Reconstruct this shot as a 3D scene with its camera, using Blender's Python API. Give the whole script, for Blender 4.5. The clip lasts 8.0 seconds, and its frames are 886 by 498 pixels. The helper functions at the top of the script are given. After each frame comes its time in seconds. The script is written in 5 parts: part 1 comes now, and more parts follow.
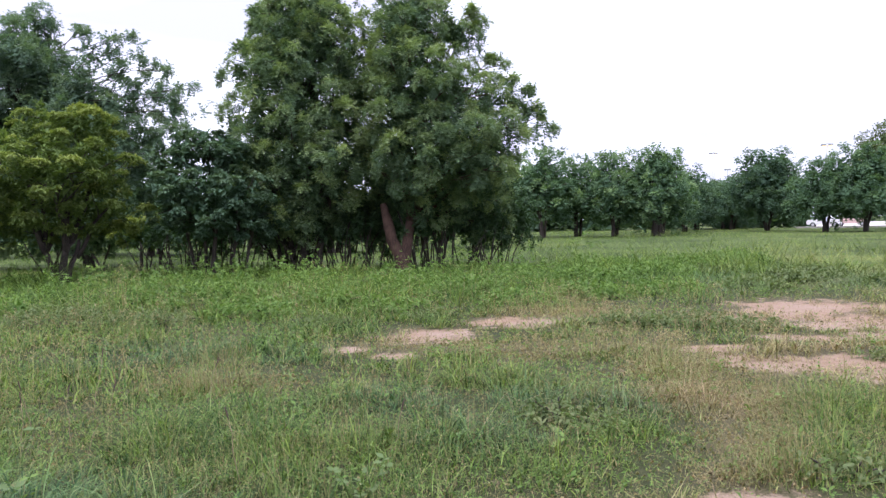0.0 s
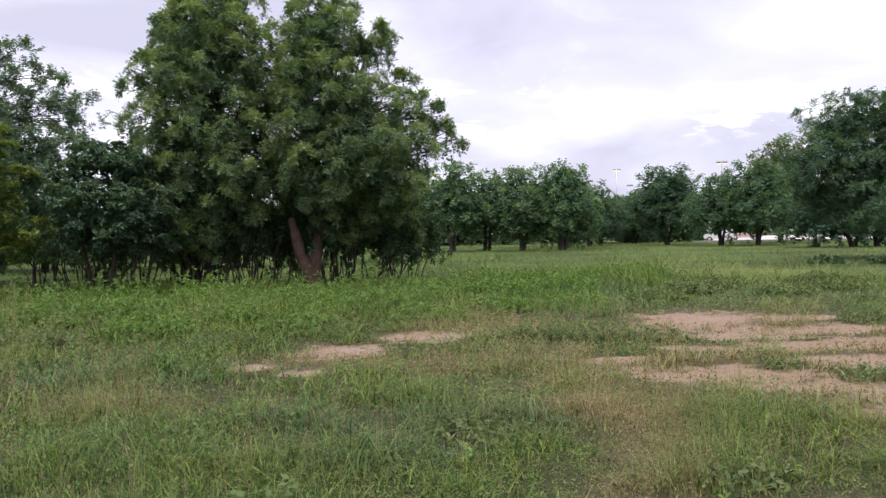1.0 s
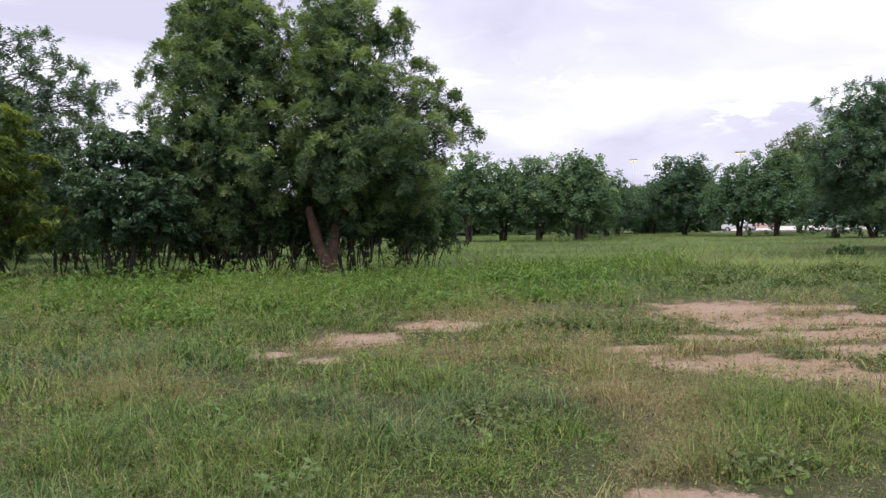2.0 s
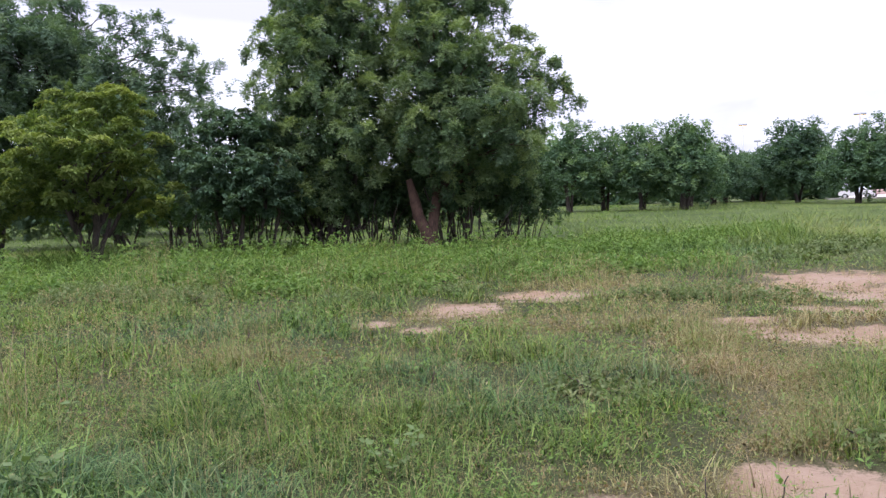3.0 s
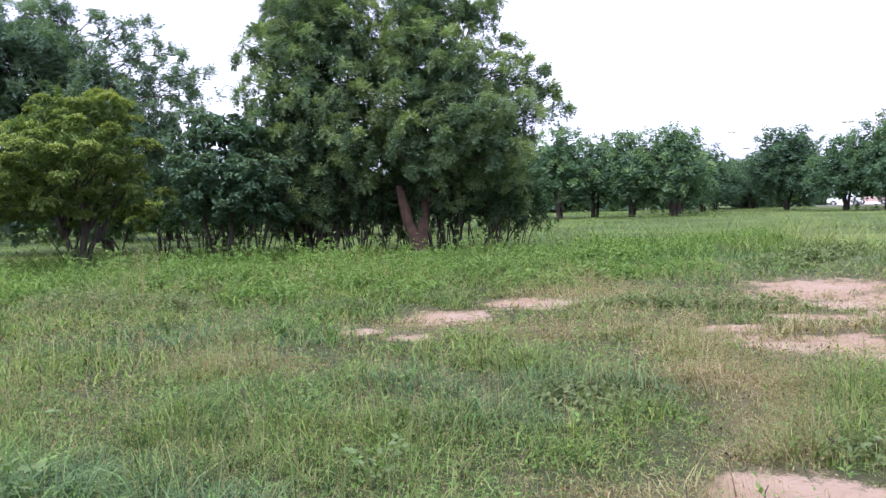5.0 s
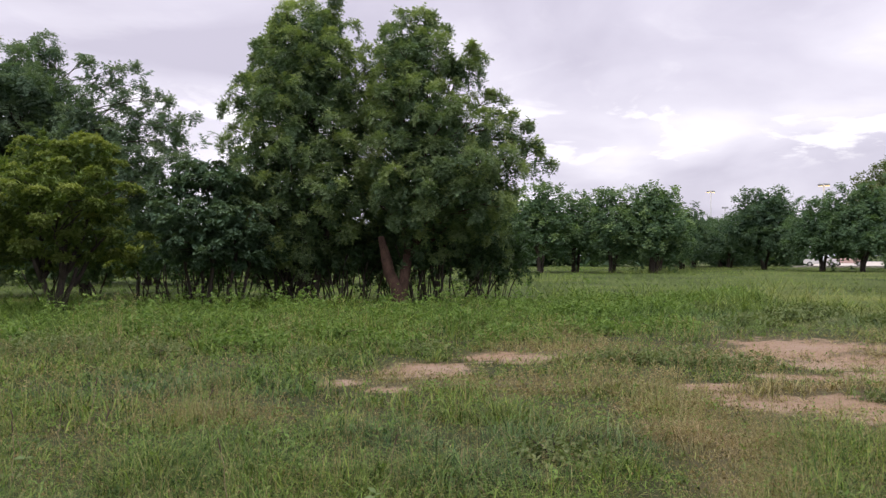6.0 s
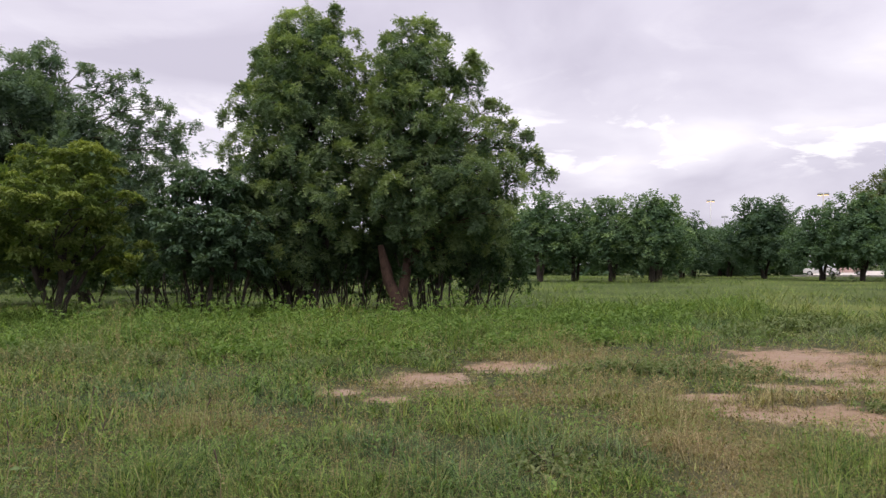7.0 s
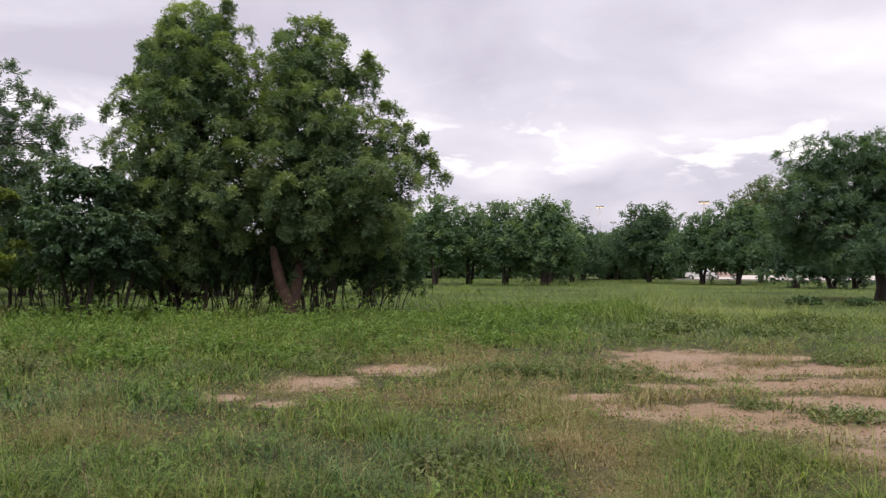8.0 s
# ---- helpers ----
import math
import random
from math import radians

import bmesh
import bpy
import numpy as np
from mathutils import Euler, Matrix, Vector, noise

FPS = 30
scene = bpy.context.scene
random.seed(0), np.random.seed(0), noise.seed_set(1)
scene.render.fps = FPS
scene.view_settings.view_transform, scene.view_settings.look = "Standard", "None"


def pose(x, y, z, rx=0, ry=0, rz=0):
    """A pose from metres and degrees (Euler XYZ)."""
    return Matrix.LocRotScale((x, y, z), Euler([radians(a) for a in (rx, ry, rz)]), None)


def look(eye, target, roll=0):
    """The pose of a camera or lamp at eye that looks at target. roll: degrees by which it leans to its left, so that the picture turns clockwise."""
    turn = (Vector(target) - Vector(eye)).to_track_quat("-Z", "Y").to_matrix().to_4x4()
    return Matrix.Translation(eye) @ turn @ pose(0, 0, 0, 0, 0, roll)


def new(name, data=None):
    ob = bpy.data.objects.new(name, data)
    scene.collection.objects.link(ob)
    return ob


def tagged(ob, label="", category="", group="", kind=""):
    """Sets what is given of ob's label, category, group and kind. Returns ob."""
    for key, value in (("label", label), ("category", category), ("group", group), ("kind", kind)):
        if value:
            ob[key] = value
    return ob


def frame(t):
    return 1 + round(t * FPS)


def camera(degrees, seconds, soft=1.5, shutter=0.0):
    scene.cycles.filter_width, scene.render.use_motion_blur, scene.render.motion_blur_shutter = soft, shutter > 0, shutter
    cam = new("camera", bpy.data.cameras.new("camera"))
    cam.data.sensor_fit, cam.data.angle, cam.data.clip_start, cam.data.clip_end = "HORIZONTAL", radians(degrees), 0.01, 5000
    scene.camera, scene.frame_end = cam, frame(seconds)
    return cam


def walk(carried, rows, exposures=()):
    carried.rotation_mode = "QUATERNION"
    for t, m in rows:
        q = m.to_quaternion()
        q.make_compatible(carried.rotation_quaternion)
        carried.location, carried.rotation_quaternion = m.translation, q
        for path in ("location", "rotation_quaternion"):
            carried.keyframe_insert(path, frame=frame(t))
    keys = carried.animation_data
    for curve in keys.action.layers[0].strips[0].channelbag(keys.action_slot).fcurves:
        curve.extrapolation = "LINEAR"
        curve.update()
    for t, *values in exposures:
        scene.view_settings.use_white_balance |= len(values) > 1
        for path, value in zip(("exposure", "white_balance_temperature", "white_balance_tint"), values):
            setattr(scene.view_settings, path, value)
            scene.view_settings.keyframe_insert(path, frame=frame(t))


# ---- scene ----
cam = camera(56.6, 8.0, soft=1.4)
PATH = [
    (0, (-0.022, -0.063, 1.482), (-0.021, 1.936, 1.42), -1.1),
    (0.5, (-0.008, -0.045, 1.49), (0.134, 1.949, 1.451), -1.2),
    (1, (-0.004, -0.042, 1.491), (0.215, 1.946, 1.459), -1.1),
    (1.2, (-0.014, -0.05, 1.488), (0.218, 1.936, 1.451), -1.1),
    (2.3, (-0.043, -0.074, 1.469), (0.087, 1.921, 1.405), -1.2),
    (2.5, (-0.05, -0.057, 1.466), (0.034, 1.94, 1.392), -1.4),
    (3, (-0.038, -0.043, 1.458), (-0.102, 1.952, 1.34), -1.8),
    (3.5, (-0.029, -0.044, 1.458), (-0.143, 1.948, 1.319), -2.0),
    (4, (-0.018, -0.026, 1.45), (-0.138, 1.963, 1.285), -1.9),
    (4.5, (-0.016, -0.04, 1.45), (-0.113, 1.95, 1.271), -2.2),
    (5, (-0.003, -0.055, 1.478), (-0.044, 1.942, 1.373), -1.6),
    (5.2, (0.004, -0.054, 1.483), (-0.018, 1.944, 1.419), -1.4),
    (6.5, (-0.022, -0.11, 1.494), (-0.01, 1.89, 1.526), 0.1),
    (7, (-0.005, -0.073, 1.499), (0.003, 1.926, 1.539), -0.1),
    (7.5, (0.016, -0.077, 1.499), (0.104, 1.921, 1.545), 0.1),
    (8, (0.065, -0.063, 1.497), (0.324, 1.92, 1.544), 0.2),
]
walk(cam, [(t, look(eye, target, roll)) for t, eye, target, roll in PATH],
     [(0.0, 0.61, 5750, 15), (0.5, 0.30, 6150, 12), (1.0, 0.14, 6200, 11), (1.2, 0.09, 6200, 11), (2.3, 0.20, 6200, 11), (2.5, 0.26, 6150, 11), (3.0, 0.52, 5850, 15), (3.5, 0.70, 5700, 17),
      (4.0, 0.88, 5480, 18), (4.5, 1.0, 5400, 20), (5.0, 0.87, 5550, 17), (5.2, 0.64, 5800, 15), (6.3, -0.09, 6600, 12), (6.5, -0.09, 6600, 12), (7.0, -0.05, 6600, 12), (7.5, -0.05, 6650, 11), (8.0, -0.09, 6700, 11)])

# ---- world and sun ----
world = bpy.data.worlds.new("overcast_sky")
scene.world = world
world.use_nodes = True
wt = world.node_tree
wt.nodes.clear()


def math_node(tree, op, a, b=None, clamp=False):
    n = tree.nodes.new("ShaderNodeMath")
    n.operation, n.use_clamp = op, clamp
    for i, v in enumerate((a, b)):
        if v is None:
            continue
        if isinstance(v, (int, float)):
            n.inputs[i].default_value = v
        else:
            tree.links.new(v, n.inputs[i])
    return n.outputs[0]


def mix_color(tree, fac, a, b, blend="MIX"):
    n = tree.nodes.new("ShaderNodeMix")
    n.data_type, n.blend_type = "RGBA", blend
    for sock, v in ((n.inputs[0], fac), (n.inputs[6], a), (n.inputs[7], b)):
        if isinstance(v, (int, float)):
            sock.default_value = v
        elif isinstance(v, tuple):
            sock.default_value = (*v, 1) if len(v) == 3 else v
        else:
            tree.links.new(v, sock)
    return n.outputs[2]


def ramp(tree, fac, stops):
    n = tree.nodes.new("ShaderNodeValToRGB")
    e = n.color_ramp.elements
    while len(e) < len(stops):
        e.new(0.5)
    for el, (p, c) in zip(e, stops):
        el.position = p
        el.color = (c, c, c, 1) if isinstance(c, (int, float)) else (*c, 1)
    tree.links.new(fac, n.inputs[0])
    return n.outputs[0]


def noise_node(tree, vec, scale, detail=3.0, rough=0.55, dist=0.0):
    n = tree.nodes.new("ShaderNodeTexNoise")
    n.inputs["Scale"].default_value, n.inputs["Detail"].default_value = scale, detail
    n.inputs["Roughness"].default_value, n.inputs["Distortion"].default_value = rough, dist
    if vec is not None:
        tree.links.new(vec, n.inputs["Vector"])
    return n.outputs[0]


SUN_ELEVATION, SUN_ROTATION = radians(59), radians(195)
sky = wt.nodes.new("ShaderNodeTexSky")
sky.sky_type, sky.sun_disc = "NISHITA", False
sky.sun_elevation, sky.sun_rotation = SUN_ELEVATION, SUN_ROTATION
sky_dim = mix_color(wt, 1.0, sky.outputs[0], (0.10, 0.10, 0.10), "MULTIPLY")
# cloud deck: noise on a flat layer overhead, so that it streaks towards the horizon
co = wt.nodes.new("ShaderNodeTexCoord")
sep = wt.nodes.new("ShaderNodeSeparateXYZ")
wt.links.new(co.outputs["Generated"], sep.inputs[0])
lift = math_node(wt, "ADD", math_node(wt, "MAXIMUM", sep.outputs[2], 0.0), 0.22)
flat = wt.nodes.new("ShaderNodeCombineXYZ")
wt.links.new(math_node(wt, "DIVIDE", sep.outputs[0], lift), flat.inputs[0])
wt.links.new(math_node(wt, "DIVIDE", sep.outputs[1], lift), flat.inputs[1])
flat.inputs[2].default_value = 3.7
deck = noise_node(wt, flat.outputs[0], 1.3, 6.0, 0.46, 0.3)
clouds = ramp(wt, deck, [(0.34, (0.64, 0.61, 0.73)), (0.44, (0.75, 0.72, 0.84)), (0.54, (0.86, 0.83, 0.94)), (0.66, (1.05, 1.02, 1.10))])
# thinner cloud lets more light through low in the sky ahead and to the right
gap = noise_node(wt, flat.outputs[0], 2.6, 6.0, 0.58, 0.5)
low = ramp(wt, sep.outputs[2], [(0.0, 0.0), (0.095, 0.0), (0.125, 1.0), (0.165, 0.85), (0.20, 0.15), (0.34, 0.0)])
thin = math_node(wt, "MULTIPLY", low, ramp(wt, gap, [(0.535, 0.0), (0.63, 1.0)]), True)
clouds = mix_color(wt, thin, clouds, (1.28, 1.26, 1.28))
sky_all = mix_color(wt, 0.94, sky_dim, clouds)
# an overcast sky is brightest overhead
sky_all = mix_color(wt, 1.0, sky_all, ramp(wt, sep.outputs[2], [(0.0, 1.03), (0.35, 1.14), (1.0, 1.74)]), "MULTIPLY")
bg = wt.nodes.new("ShaderNodeBackground")
bg.inputs[1].default_value = 1.0
wt.links.new(sky_all, bg.inputs[0])
wout = wt.nodes.new("ShaderNodeOutputWorld")
wt.links.new(bg.outputs[0], wout.inputs[0])

sun = new("sun", bpy.data.lights.new("sun", "SUN"))
sun.data.energy, sun.data.angle, sun.data.color = 2.8, radians(50), (1.0, 0.95, 0.86)
sun.matrix_world = look((-8, -24, 42), (0, 0, 0))


# ---- materials ----
def material(name):
    m = bpy.data.materials.new(name)
    m.use_nodes = True
    t = m.node_tree
    return m, t, t.nodes["Principled BSDF"]


def attribute(t, name):
    n = t.nodes.new("ShaderNodeAttribute")
    n.attribute_name = name
    return n.outputs["Fac"]


def leaf_material(name, dark, mid, young_lit, through_light=0.34, rough=0.65):
    """Green leaf: two greens mixed leaf by leaf and spray by spray, a third for new growth and for crown tops coloured
    as lit, and light passing through the blade.
    """
    m, t, b = material(name)
    geo = t.nodes.new("ShaderNodeNewGeometry")
    tc = t.nodes.new("ShaderNodeTexCoord")
    big = noise_node(t, tc.outputs["Object"], 0.9, 2.0)
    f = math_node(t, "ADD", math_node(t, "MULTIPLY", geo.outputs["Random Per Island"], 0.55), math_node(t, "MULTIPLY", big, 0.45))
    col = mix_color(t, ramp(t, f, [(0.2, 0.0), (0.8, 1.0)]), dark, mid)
    col = mix_color(t, attribute(t, "young_lit"), col, young_lit)
    t.links.new(col, b.inputs["Base Color"])
    b.inputs["Roughness"].default_value = rough
    b.inputs["Specular IOR Level"].default_value = 0.2
    tr = t.nodes.new("ShaderNodeBsdfTranslucent")
    t.links.new(mix_color(t, 1.0, col, (1.25, 1.35, 0.55), "MULTIPLY"), tr.inputs[0])
    mx = t.nodes.new("ShaderNodeMixShader")
    mx.inputs[0].default_value = through_light
    t.links.new(b.outputs[0], mx.inputs[1])
    t.links.new(tr.outputs[0], mx.inputs[2])
    t.links.new(mx.outputs[0], t.nodes["Material Output"].inputs[0])
    return m


def bark_material(name, a, b_col, c):
    m, t, b = material(name)
    tc = t.nodes.new("ShaderNodeTexCoord")
    mp = t.nodes.new("ShaderNodeMapping")
    mp.inputs["Scale"].default_value = (1, 1, 0.22)
    t.links.new(tc.outputs["Object"], mp.inputs[0])
    ridges = noise_node(t, mp.outputs[0], 34, 4.0, 0.65, 0.6)
    patch = noise_node(t, tc.outputs["Object"], 2.6, 3.0)
    col = mix_color(t, ramp(t, ridges, [(0.35, 0.0), (0.62, 1.0)]), a, b_col)
    col = mix_color(t, ramp(t, patch, [(0.5, 0.0), (0.7, 0.7)]), col, c)
    t.links.new(col, b.inputs["Base Color"])
    b.inputs["Roughness"].default_value = 0.9
    bump = t.nodes.new("ShaderNodeBump")
    bump.inputs["Strength"].default_value, bump.inputs["Distance"].default_value = 0.8, 0.03
    t.links.new(ridges, bump.inputs["Height"])
    t.links.new(bump.outputs[0], b.inputs["Normal"])
    return m


def grass_material(name):
    """Blades: fresh, bluish and dry colours, told apart by each blade's own 'dry' and 'hue' values."""
    m, t, b = material(name)
    geo = t.nodes.new("ShaderNodeNewGeometry")
    rnd = geo.outputs["Random Per Island"]
    own = ramp(t, rnd, [(0.10, 0.0), (0.62, 0.40), (1.0, 1.0)])
    fresh = mix_color(t, own, (0.024, 0.060, 0.010), (0.216, 0.306, 0.076))
    hue = attribute(t, "hue")
    bluish = mix_color(t, own, (0.028, 0.066, 0.028), (0.160, 0.262, 0.112))
    yellow = mix_color(t, own, (0.038, 0.078, 0.010), (0.275, 0.360, 0.070))
    fresh = mix_color(t, ramp(t, hue, [(0.0, 0.9), (0.42, 0.0)]), fresh, bluish)
    fresh = mix_color(t, ramp(t, hue, [(0.55, 0.0), (1.0, 0.9)]), fresh, yellow)
    straw = mix_color(t, rnd, (0.20, 0.138, 0.076), (0.49, 0.385, 0.240))
    col = mix_color(t, attribute(t, "dry"), fresh, straw)
    t.links.new(col, b.inputs["Base Color"])
    b.inputs["Roughness"].default_value = 0.6
    b.inputs["Specular IOR Level"].default_value = 0.16
    tr = t.nodes.new("ShaderNodeBsdfTranslucent")
    t.links.new(mix_color(t, 1.0, col, (1.2, 1.25, 0.6), "MULTIPLY"), tr.inputs[0])
    mx = t.nodes.new("ShaderNodeMixShader")
    mx.inputs[0].default_value = 0.3
    t.links.new(b.outputs[0], mx.inputs[1])
    t.links.new(tr.outputs[0], mx.inputs[2])
    t.links.new(mx.outputs[0], t.nodes["Material Output"].inputs[0])
    return m


def ground_material():
    """Red-brown sandy earth where it is worn bare; thatch and moss-green litter under the sward, darkened to stand for
    shade between tufts.
    """
    m, t, b = material("earth")
    tc = t.nodes.new("ShaderNodeTexCoord")
    ob = tc.outputs["Object"]
    fine, mid, wide = noise_node(t, ob, 45, 5.0, 0.7), noise_node(t, ob, 6, 4.0, 0.6), noise_node(t, ob, 0.7, 3.0)
    sand = mix_color(t, ramp(t, mid, [(0.3, 0.0), (0.7, 1.0)]), (0.192, 0.120, 0.076), (0.270, 0.188, 0.130))
    sand = mix_color(t, ramp(t, fine, [(0.35, 0.0), (0.75, 0.6)]), sand, (0.322, 0.238, 0.172))
    sand = mix_color(t, ramp(t, wide, [(0.45, 0.0), (0.65, 0.6)]), sand, (0.31, 0.235, 0.185))
    # litter colours kept very dark, so gaps between tufts look shadowed
    litter = mix_color(t, ramp(t, fine, [(0.35, 0.0), (0.65, 1.0)]), (0.022, 0.030, 0.010), (0.048, 0.056, 0.020))
    litter = mix_color(t, ramp(t, mid, [(0.5, 0.0), (0.8, 0.6)]), litter, (0.10, 0.080, 0.044))
    straws = noise_node(t, ob, 130, 3.0, 0.75, 1.5)
    litter = mix_color(t, ramp(t, straws, [(0.53, 0.0), (0.62, 0.7)]), litter, (0.11, 0.105, 0.052))
    litter = mix_color(t, ramp(t, straws, [(0.38, 0.9), (0.48, 0.0)]), litter, (0.014, 0.021, 0.007))
    edge = math_node(t, "ADD", attribute(t, "soil"), math_node(t, "MULTIPLY", math_node(t, "SUBTRACT", mid, 0.5), 1.3))
    edge = math_node(t, "ADD", edge, math_node(t, "MULTIPLY", math_node(t, "SUBTRACT", fine, 0.5), 1.1))
    turf = mix_color(t, ramp(t, mid, [(0.35, 0.0), (0.65, 1.0)]), (0.038, 0.064, 0.016), (0.084, 0.116, 0.034))
    turf = mix_color(t, ramp(t, wide, [(0.42, 0.0), (0.62, 0.6)]), turf, (0.112, 0.136, 0.038))
    swathe = noise_node(t, ob, 0.11, 4.0, 0.6, 0.4)
    turf = mix_color(t, ramp(t, swathe, [(0.40, 0.75), (0.52, 0.0)]), turf, (0.034, 0.052, 0.014))
    turf = mix_color(t, ramp(t, swathe, [(0.54, 0.0), (0.66, 0.7)]), turf, (0.150, 0.165, 0.044))
    tan = mix_color(t, ramp(t, fine, [(0.35, 0.0), (0.65, 1.0)]), (0.085, 0.066, 0.038), (0.19, 0.150, 0.095))
    litter = mix_color(t, attribute(t, "parched"), litter, tan)
    litter = mix_color(t, attribute(t, "turf"), litter, turf)
    col = mix_color(t, ramp(t, edge, [(0.26, 0.0), (0.60, 1.0)]), litter, sand)
    t.links.new(col, b.inputs["Base Color"])
    b.inputs["Roughness"].default_value = 0.95
    b.inputs["Specular IOR Level"].default_value = 0.15
    bump = t.nodes.new("ShaderNodeBump")
    bump.inputs["Strength"].default_value, bump.inputs["Distance"].default_value = 0.6, 0.02
    t.links.new(math_node(t, "ADD", fine, math_node(t, "MULTIPLY", mid, 2.0)), bump.inputs["Height"])
    t.links.new(bump.outputs[0], b.inputs["Normal"])
    return m


def plain_material(name, color, rough=0.6, metal=0.0, vary=0.25, scale=6.0):
    m, t, b = material(name)
    tc = t.nodes.new("ShaderNodeTexCoord")
    n = noise_node(t, tc.outputs["Object"], scale, 5.0, 0.6)
    dark = tuple(c * (1 - vary) for c in color)
    t.links.new(mix_color(t, ramp(t, n, [(0.35, 0.0), (0.65, 1.0)]), dark, color), b.inputs["Base Color"])
    b.inputs["Roughness"].default_value, b.inputs["Metallic"].default_value = rough, metal
    return m


NEEM = leaf_material("neem_leaf", (0.052, 0.088, 0.056), (0.132, 0.204, 0.112), (0.350, 0.430, 0.170))
NEEM_MID = leaf_material("mid_neem_leaf", (0.058, 0.106, 0.066), (0.124, 0.208, 0.120), (0.25, 0.345, 0.145))
NEEM_FAR = leaf_material("dark_neem_leaf", (0.052, 0.096, 0.066), (0.098, 0.164, 0.102), (0.185, 0.262, 0.120))
# Neem greens made paler and bluer, which puts haze into the leaf colour.
HAZY = leaf_material("hazy_neem_leaf", (0.070, 0.116, 0.084), (0.140, 0.212, 0.142), (0.26, 0.335, 0.18))
FRESH = leaf_material("fresh_leaf", (0.066, 0.104, 0.034), (0.130, 0.180, 0.052), (0.260, 0.300, 0.078))
TEAL = leaf_material("bluish_broad_leaf", (0.045, 0.084, 0.054), (0.088, 0.146, 0.090), (0.165, 0.225, 0.115), 0.25, 0.6)
# Dark leaf colour; in the thicket and the trees behind it stands for shade.
DARK_AND_SHADED = leaf_material("dark_and_shaded_leaf", (0.032, 0.064, 0.032), (0.062, 0.110, 0.052), (0.120, 0.175, 0.072), 0.25, 0.6)
SAGE = leaf_material("grey_green_leaf", (0.075, 0.112, 0.042), (0.135, 0.180, 0.075), (0.210, 0.240, 0.110))
PALE = leaf_material("pale_leaf", (0.090, 0.125, 0.060), (0.150, 0.185, 0.090), (0.220, 0.245, 0.125))
WEED = leaf_material("weed_leaf", (0.072, 0.138, 0.034), (0.135, 0.220, 0.056), (0.210, 0.295, 0.085))
WEED_PALE = leaf_material("pale_weed_leaf", (0.075, 0.118, 0.042), (0.112, 0.165, 0.062), (0.150, 0.205, 0.085))
BARK = bark_material("brown_bark", (0.032, 0.018, 0.013), (0.090, 0.048, 0.036), (0.120, 0.068, 0.052))
DARK_BARK = bark_material("dark_bark", (0.020, 0.016, 0.014), (0.055, 0.041, 0.032), (0.075, 0.060, 0.048))
GRASS = grass_material("grass_blade")
EARTH = ground_material()
CONCRETE = plain_material("pale_concrete", (0.55, 0.50, 0.46), 0.9, 0.0, 0.2, 0.4)
KERB = plain_material("kerb_concrete", (0.30, 0.28, 0.26), 0.9, 0.0, 0.3, 1.5)
STEEL = plain_material("galvanised_steel", (0.45, 0.46, 0.48), 0.45, 0.8, 0.15, 3.0)
STALK = plain_material("charred_stalk", (0.045, 0.035, 0.030), 0.9, 0.0, 0.4, 40.0)
SPIKE = plain_material("purple_spike", (0.11, 0.065, 0.06), 0.9, 0.0, 0.4, 60.0)
STRAW = plain_material("dry_straw", (0.30, 0.23, 0.14), 0.9, 0.0, 0.35, 30.0)
PAINT_WHITE = plain_material("pale_car_paint", (0.55, 0.55, 0.56), 0.25, 0.0, 0.04, 2.0)
PAINT_RED = plain_material("faded_red_paint", (0.50, 0.36, 0.33), 0.35, 0.0, 0.1, 2.0)
RUBBER = plain_material("tyre_rubber", (0.02, 0.02, 0.02), 0.85, 0.0, 0.2, 20.0)
GLASS_DARK = plain_material("dark_car_glass", (0.02, 0.025, 0.03), 0.08, 0.0, 0.1, 2.0)


def glow_material(name, color, strength):
    m, t, b = material(name)
    b.inputs["Base Color"].default_value = (*color, 1)
    b.inputs["Emission Color"].default_value = (*color, 1)
    b.inputs["Emission Strength"].default_value = strength
    return m


LAMP_LIT = glow_material("lit_lamp_glass", (1.0, 0.66, 0.30), 2.6)


# ---- mesh tools ----
def mesh_np(name, verts, tris, mat, attrs=None):
    """A mesh from arrays of points and triangles, with one value a point for each attribute."""
    me = bpy.data.meshes.new(name)
    v, f = np.asarray(verts, np.float32), np.asarray(tris, np.int32)
    me.vertices.add(len(v))
    me.vertices.foreach_set("co", v.ravel())
    me.loops.add(f.size)
    me.loops.foreach_set("vertex_index", f.ravel())
    me.polygons.add(len(f))
    me.polygons.foreach_set("loop_start", np.arange(0, f.size, f.shape[1], dtype=np.int32))
    for key, val in (attrs or {}).items():
        me.attributes.new(key, "FLOAT", "POINT").data.foreach_set("value", np.asarray(val, np.float32))
    me.update(calc_edges=True)
    me.materials.append(mat)
    return me


def part_np(name, verts, tris, mat, parent=None, attrs=None, label="", smooth=False):
    ob = new(name, mesh_np(name, verts, tris, mat, attrs))
    if smooth:
        ob.data.polygons.foreach_set("use_smooth", [True] * len(ob.data.polygons))
    if parent is not None:
        ob.parent = parent
    return tagged(ob, label)


def part(name, bm, mat, parent, label="", smooth=False):
    me = bpy.data.meshes.new(name)
    bm.to_mesh(me)
    bm.free()
    me.materials.append(mat)
    if smooth:
        me.polygons.foreach_set("use_smooth", [True] * len(me.polygons))
    ob = new(name, me)
    ob.parent = parent
    return tagged(ob, label)


